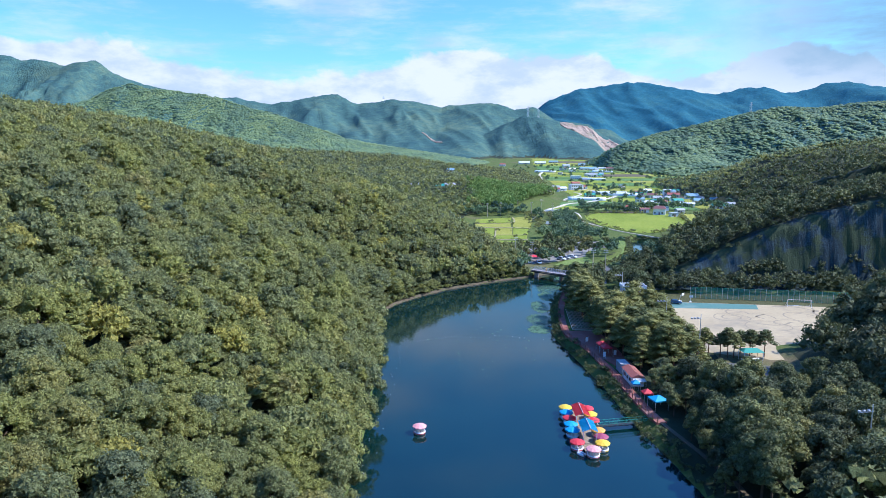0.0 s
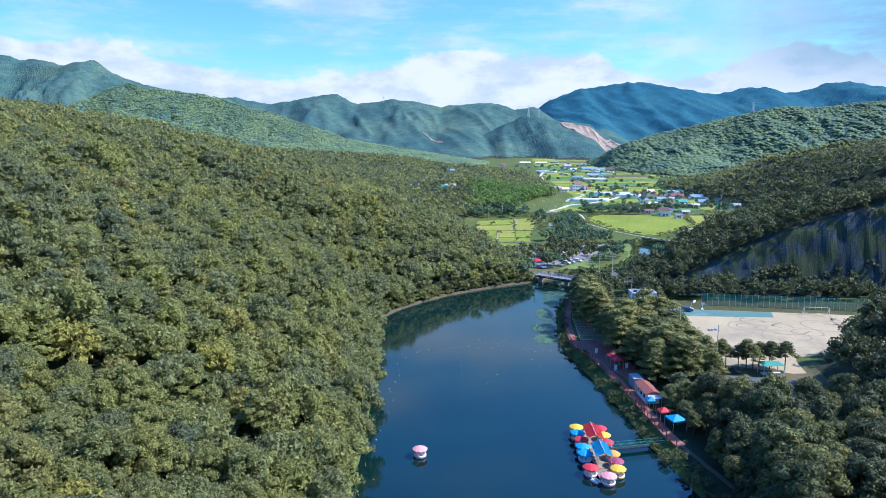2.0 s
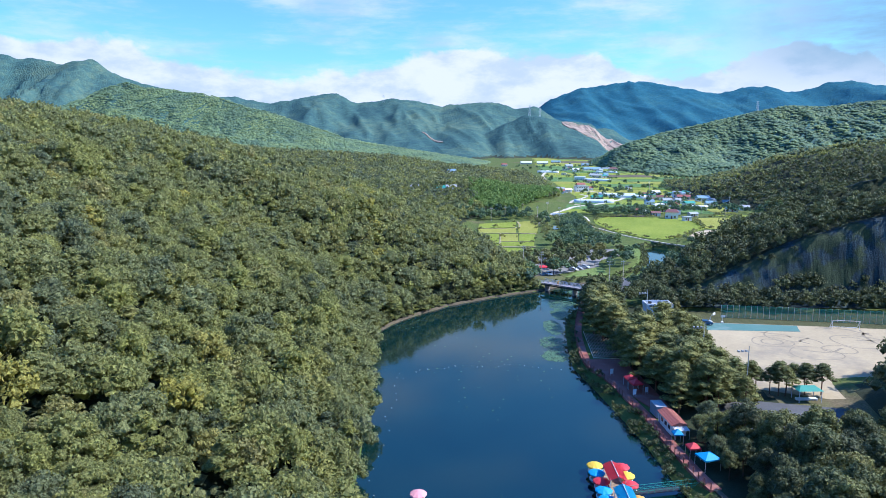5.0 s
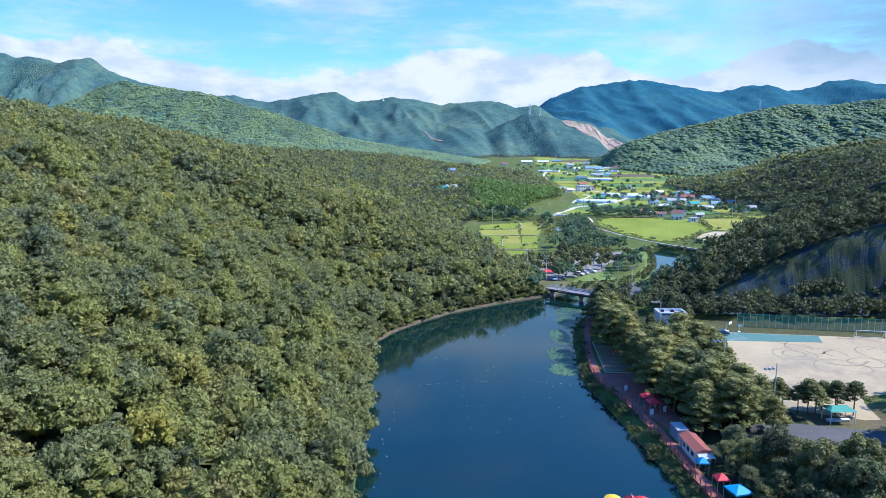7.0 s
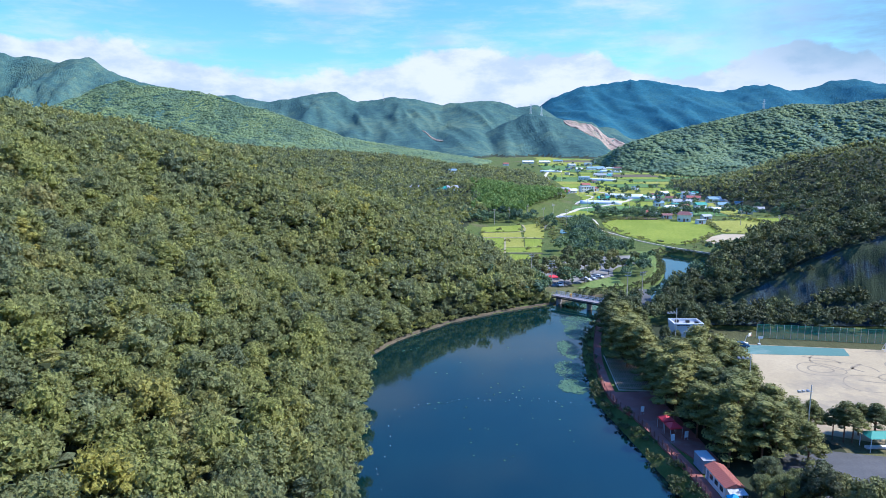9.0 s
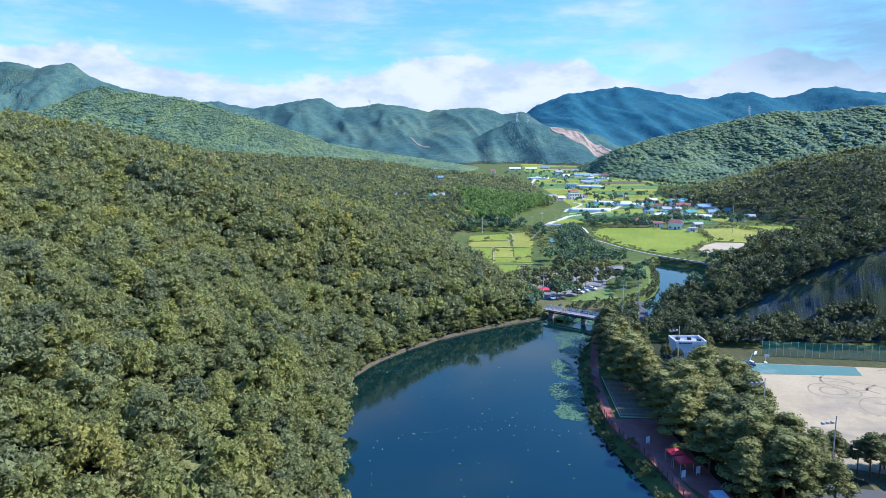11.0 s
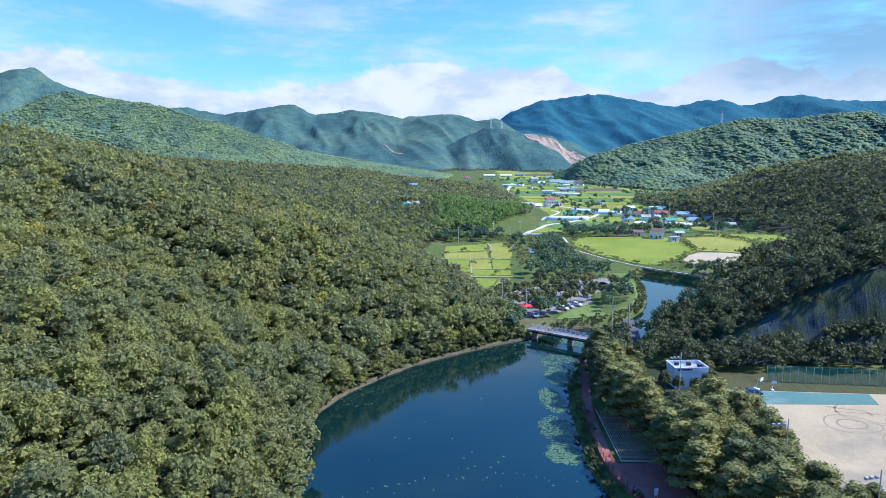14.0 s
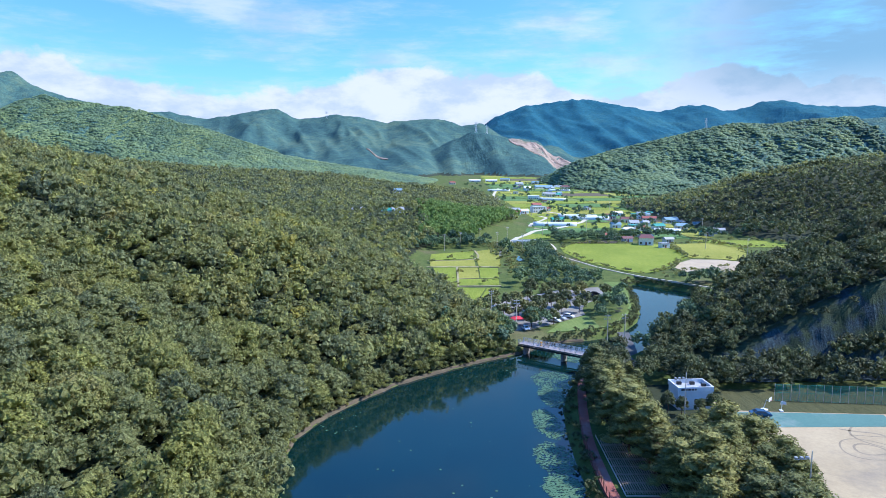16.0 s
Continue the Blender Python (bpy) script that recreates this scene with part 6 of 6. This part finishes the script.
WALLS = {"w": M_white, "c": P_cream}
ROOFS = {"maroon": (P_maroon, "brown tiled"), "red": (P_roofred, "red metal"), "blue": (P_roofblue, "blue metal"), "teal": (P_teal, "teal metal"), "grey": (P_grey, "grey"), "white": (M_white, "white")}
HOUSES = [(147, 490, 11, 8, 5.4, "w", "maroon", "hip"), (153, 476, 7, 5, 3, "w", "grey", "flat"), (158, 587, 9, 7, 3.4, "w", "blue", "gable"), (203, 658, 9, 8, 6.5, "w", "white", "flat"), (203, 638, 14, 7, 3.2, "c", "red", "gable"),
          (188, 578, 11, 7, 3, "w", "teal", "gable"), (214, 620, 14, 9, 3.6, "w", "blue", "gable"), (205, 576, 11, 8, 3.2, "c", "blue", "gable"), (206, 535, 11, 7, 3, "w", "teal", "gable"), (184, 550, 22, 5, 2.8, "w", "white", "gable"),
          (126, 730, 18, 10, 6.2, "w", "grey", "flat"), (137, 744, 9, 7, 3.2, "w", "red", "gable"), (95, 719, 9, 7, 3, "c", "maroon", "hip"), (101, 706, 9, 7, 3, "w", "red", "gable"), (110, 718, 9, 7, 3, "w", "white", "gable"), (88, 728, 8, 6, 3, "c", "maroon", "hip"),
          (105, 735, 9, 7, 3, "w", "grey", "gable"), (158, 924, 18, 10, 5, "w", "white", "flat"), (192, 980, 16, 9, 4, "w", "grey", "gable"), (225, 1195, 40, 10, 4, "w", "blue", "gable"), (123, 632, 13, 7, 3, "c", "teal", "gable"), (129, 523, 8, 6, 2.8, "c", "red", "gable"),
          (135, 519, 7, 6, 2.8, "w", "white", "gable"), (295, 838, 9, 8, 6, "w", "grey", "gable"), (84, 1372, 14, 9, 4, "w", "red", "gable"), (138, 1480, 30, 10, 4, "w", "white", "gable"), (173, 1478, 30, 10, 4, "w", "white", "gable"), (210, 1538, 26, 10, 4, "c", "blue", "gable"),
          (205, 1320, 18, 10, 4, "w", "grey", "gable"), (191, 1157, 14, 9, 4, "w", "white", "gable"), (245, 1366, 20, 10, 4, "w", "blue", "gable"), (262, 1192, 18, 9, 4, "c", "maroon", "hip"), (316, 1850, 40, 12, 5, "w", "white", "gable"), (135, 787, 12, 8, 4, "w", "red", "gable"),
          (172, 566, 8, 6, 3, "c", "red", "hip"), (178, 604, 9, 7, 3, "w", "grey", "gable"), (224, 590, 9, 7, 3, "w", "blue", "gable"), (232, 640, 10, 7, 3, "c", "blue", "gable"), (192, 690, 10, 7, 3, "w", "white", "gable"), (140, 505, 8, 5, 2.8, "w", "maroon", "gable"),
          (176, 668, 10, 6, 3, "c", "maroon", "hip"), (221, 548, 9, 6, 3, "w", "grey", "gable"), (165, 500, 8, 5, 2.8, "c", "grey", "gable")]
r_h = random.Random(31)
for k in range(34):
    y = 515 + 190 * r_h.random() if k < 20 else 720 + 760 * r_h.random()
    lo, hi = (150 + 0.1 * (y - 515), 215 + 0.2 * (y - 515)) if k < 20 else (125 + 0.05 * (y - 720), 215 + 0.06 * (y - 720))
    x = lo + (hi - lo) * r_h.random()
    if min(math.hypot(x - q[0], y - q[1]) for q in HOUSES) > 9:
        HOUSES.append((x, y, r_h.uniform(7, 12), r_h.uniform(5, 8), r_h.uniform(2.8, 4.2), r_h.choice("wwc"), r_h.choice(("maroon", "red", "blue", "blue", "grey", "grey", "white", "teal")), r_h.choice(("gable", "hip", "flat"))))
for k, (x, y, w, d, h, wl_, rf, st) in enumerate(HOUSES):
    rmat, words = ROOFS[rf]
    house(pose(x, y, float(floor_height(y)), 0, 0, -18 + (k * 29) % 37), w * 0.78, d * 0.78, h * 0.85, WALLS[wl_], rmat, st, f"{'white' if wl_ == 'w' else 'cream'} village house with a {words} roof")

for k, (x, y) in enumerate(FARMS):
    house(pose(x, y, float(land(x, y)), 0, 0, 12 * k - 15), 8.5, 6, 3, WALLS["w"], (P_grey, P_teal, P_grey, P_roofblue)[k], "gable", "white farmhouse in a clearing on the wooded slope", "hillside farmhouses")


def greenhouse(m, w, length, label):
    g = thing("greenhouse", m, label, "greenhouse", "greenhouses")
    b = bmesh.new()
    rows = []
    for y in np.linspace(-length / 2, length / 2, 9):
        rows.append([b.verts.new((w / 2 * math.cos(a), y, 0.4 + 2.6 * math.sin(a) ** 0.8 if 0 < a < math.pi else -0.3)) for a in np.linspace(0, math.pi, 10)])
    for p, q in zip(rows, rows[1:]):
        for k in range(9):
            b.faces.new((p[k], p[k + 1], q[k + 1], q[k]))
    b.faces.new(rows[0])
    b.faces.new(rows[-1])
    part("cover", b, P_film, g, "", True)
    for y in np.linspace(-length / 2, length / 2, 9):
        b = bmesh.new()
        for a, c in zip(np.linspace(0.05, math.pi - 0.05, 9), np.linspace(0.05, math.pi - 0.05, 9)[1:]):
            rod(b, ((w / 2 + 0.05) * math.cos(a), y, 0.45 + 2.6 * math.sin(a) ** 0.8), ((w / 2 + 0.05) * math.cos(c), y, 0.45 + 2.6 * math.sin(c) ** 0.8), 0.04, 0.04, 4)
        part("hoop", b, M_steel, g)
    return g


gh = greenhouse(pose(150, 672, float(floor_height(672)), 0, 0, 72), 6.5, 34, "long white film-covered greenhouse in the village")
for x, y, a in ((156, 655, 72), (178, 905, 60), (235, 1120, 80), (140, 1120, 70), (255, 1240, 80), (300, 1500, 85), (115, 605, 80)):
    copy_thing(gh, pose(x, y, float(floor_height(y)), 0, 0, a))

culv = thing("road_bridge", pose(74, 501, 3.4, 0, 0, 6), "white concrete road culvert over the stream", "bridge")
b = bmesh.new()
box(b, -9.5, 9.5, -2.4, 2.4, 1.3, 1.9, 0.05)
part("slab", b, M_concrete, culv)
for sy in (-2.3, 2.3):
    b = bmesh.new()
    box(b, -9.5, 9.5, sy - 0.12, sy + 0.12, 1.9, 2.6)
    part("parapet", b, M_white, culv)
for x in (-9, -3, 3, 9):
    b = bmesh.new()
    box(b, x - 0.3, x + 0.3, -2.2, 2.2, -0.5, 1.3)
    part("pier", b, M_concrete, culv)


def utility_pole(m, tall):
    u = thing("utility_pole", m, "grey concrete utility pole with crossarms", "utility pole", "utility poles")
    b = bmesh.new()
    rod(b, (0, 0, -0.5), (0, 0, tall), 0.19, 0.11, 8)
    part("pole", b, M_concrete, u)
    for z in (tall - 0.4, tall - 1.3):
        b = bmesh.new()
        box(b, -1.0, 1.0, -0.06, 0.06, z - 0.06, z + 0.06)
        a = part("crossarm", b, M_steel, u)
        for x in (-0.85, 0.0, 0.85):
            b = bmesh.new()
            rod(b, (x, 0, z + 0.06), (x, 0, z + 0.28), 0.06, 0.04, 6)
            part("insulator", b, M_white, a)
    return u


up0 = utility_pole(pose(26.9, 304.4, 2.5, 0, 0, 20), 10)
for x, y in ((55.5, 267.1), (60.8, 268), (32.9, 289), (52, 478), (62, 505), (66, 470), (92, 540), (108, 600), (128, 560), (150, 520), (166, 560), (196, 600), (178, 520), (214, 560), (176, 470), (186, 440), (112, 690), (96, 790), (150, 800), (200, 740), (125, 900), (170, 1000), (30, 480), (44, 500), (20, 470)):
    copy_thing(up0, pose(x, y, float(floor_height(y)), 0, 0, (x * 13) % 60))


def pylon(m, tall):
    p = thing("pylon", m, "grey steel lattice power pylon on a wooded ridge", "pylon", "power pylons")
    for sx in (-1, 1):
        for sy in (-1, 1):
            b = bmesh.new()
            rod(b, (sx * 3.2, sy * 3.2, -2), (sx * 0.6, sy * 0.6, tall), 0.4, 0.3, 4)
            part("leg", b, M_steel, p)
    for z, w in ((tall * 0.62, 6.5), (tall * 0.78, 5.5), (tall * 0.94, 4.5)):
        b = bmesh.new()
        box(b, -w, w, -0.4, 0.4, z, z + 0.7)
        part("crossarm", b, M_steel, p)
    for k in range(5):
        f0, f1 = k / 5, (k + 1) / 5
        for sx in (-1, 1):
            b = bmesh.new()
            rod(b, (sx * (3.2 - 2.6 * f0), -3.2 + 2.6 * f0, tall * f0), (-sx * (3.2 - 2.6 * f1), -3.2 + 2.6 * f1, tall * f1), 0.22, 0.22, 4)
            part("brace", b, M_steel, p)
    return p


py = pylon(pose(226, 2330, float(land(226, 2330)), 0, 0, 10), 34)
for x, y in ((262, 2330), (566, 1344), (-330, 2850)):
    copy_thing(py, pose(x, y, float(land(x, y)), 0, 0, 10) @ Matrix.Scale(0.6 if y < 2000 else 0.9, 4))

# ---- on the water and along its edge ----
rs = np.random.RandomState(77)


def pads(name, blobs, count, size, mat, label):
    """Floating leaves over patches of the water, as one sheet of small discs."""
    V, F = [], []
    for cx, cy, rx, ry in blobs:
        a, q = rs.uniform(0, 2 * math.pi, count), np.sqrt(rs.uniform(0, 1, count)) * (0.75 + 0.25 * rs.uniform(size=count))
        x, y = cx + rx * q * np.cos(a), cy + ry * q * np.sin(a)
        ok = water_distance(x, y) < 0.3
        for px, py_ in zip(x[ok], y[ok]):
            s, t, o = size * rs.uniform(0.5, 1.3), rs.uniform(0, 6), len(V)
            V += [(px + s * math.cos(t + k * 1.0472), py_ + s * 0.8 * math.sin(t + k * 1.0472), 0.03 + 0.02 * rs.uniform()) for k in range(6)]
            F.append([o + k for k in range(6)])
    ob = new(name, fast_mesh(name, V, F, mat))
    return tagged(ob, label, "water plants", kind="stuff")


M_pad = surface("water_leaves", (0.05, 0.11, 0.055), (0.11, 0.19, 0.09), 0.3, 3, 0.5)
pads("water_plants", [(28.5, 220, 3.2, 9), (26.5, 203, 4.2, 8), (25.5, 192, 4, 5), (33, 236, 3.5, 8), (36, 248, 6, 8), (45, 268, 5, 6)], 900, 0.2, M_pad, "patches of floating green water plants by the bank")
pads("drifting_leaves", [(4, 205, 22, 36), (8, 170, 20, 22), (-16, 225, 6, 12), (20, 258, 12, 8)], 26, 0.22, M_pad, "scattered leaves drifting on the lake")
b = bmesh.new()
for k in range(64):
    t = k / 63
    if k < 34:
        x, y = -14.2 + 0.6 * math.sin(k * 1.7), 100 + k * 2.35
    else:
        u = (k - 34) / 29
        x, y = -14 + 40 * u, 178 + 6 * math.sin(u * 2.6)
    if (k * 7) % 5 < 2:
        continue
    x, y = x + 0.8 * math.sin(k * 5.1), y + 0.9 * math.sin(k * 3.3)
    bmesh.ops.create_icosphere(b, subdivisions=1, radius=0.085, matrix=Matrix.Translation((x, y, 0.05)))
tagged(part("float_line", b, M_white), "line of small white floats on the lake", "floats", kind="stuff")
shrubs = jittered(24, 48, 96, 244, 2.1, 41, lambda x, y: (water_distance(x, y) > -0.5) & (water_distance(x, y) < 2.4) & (x > 26))
river_shrubs = jittered(38, 124, 282, 390, 1.9, 42, lambda x, y: (water_distance(x, y) > 0.0) & (water_distance(x, y) < 3.2))
shrubs = np.concatenate([shrubs, river_shrubs])
scatter("bank_shrubs", [broad_crown(340 + k, 5, 24, 0.34, 2.2, 1.5, OCTA) for k in range(3)], shrubs, rs.uniform(0.35, 0.75, len(shrubs)), rs.uniform(0.1, 0.75, len(shrubs)), leaf_dark_stuff, "low green shrubs and reeds along the water's edge", "shrubs")
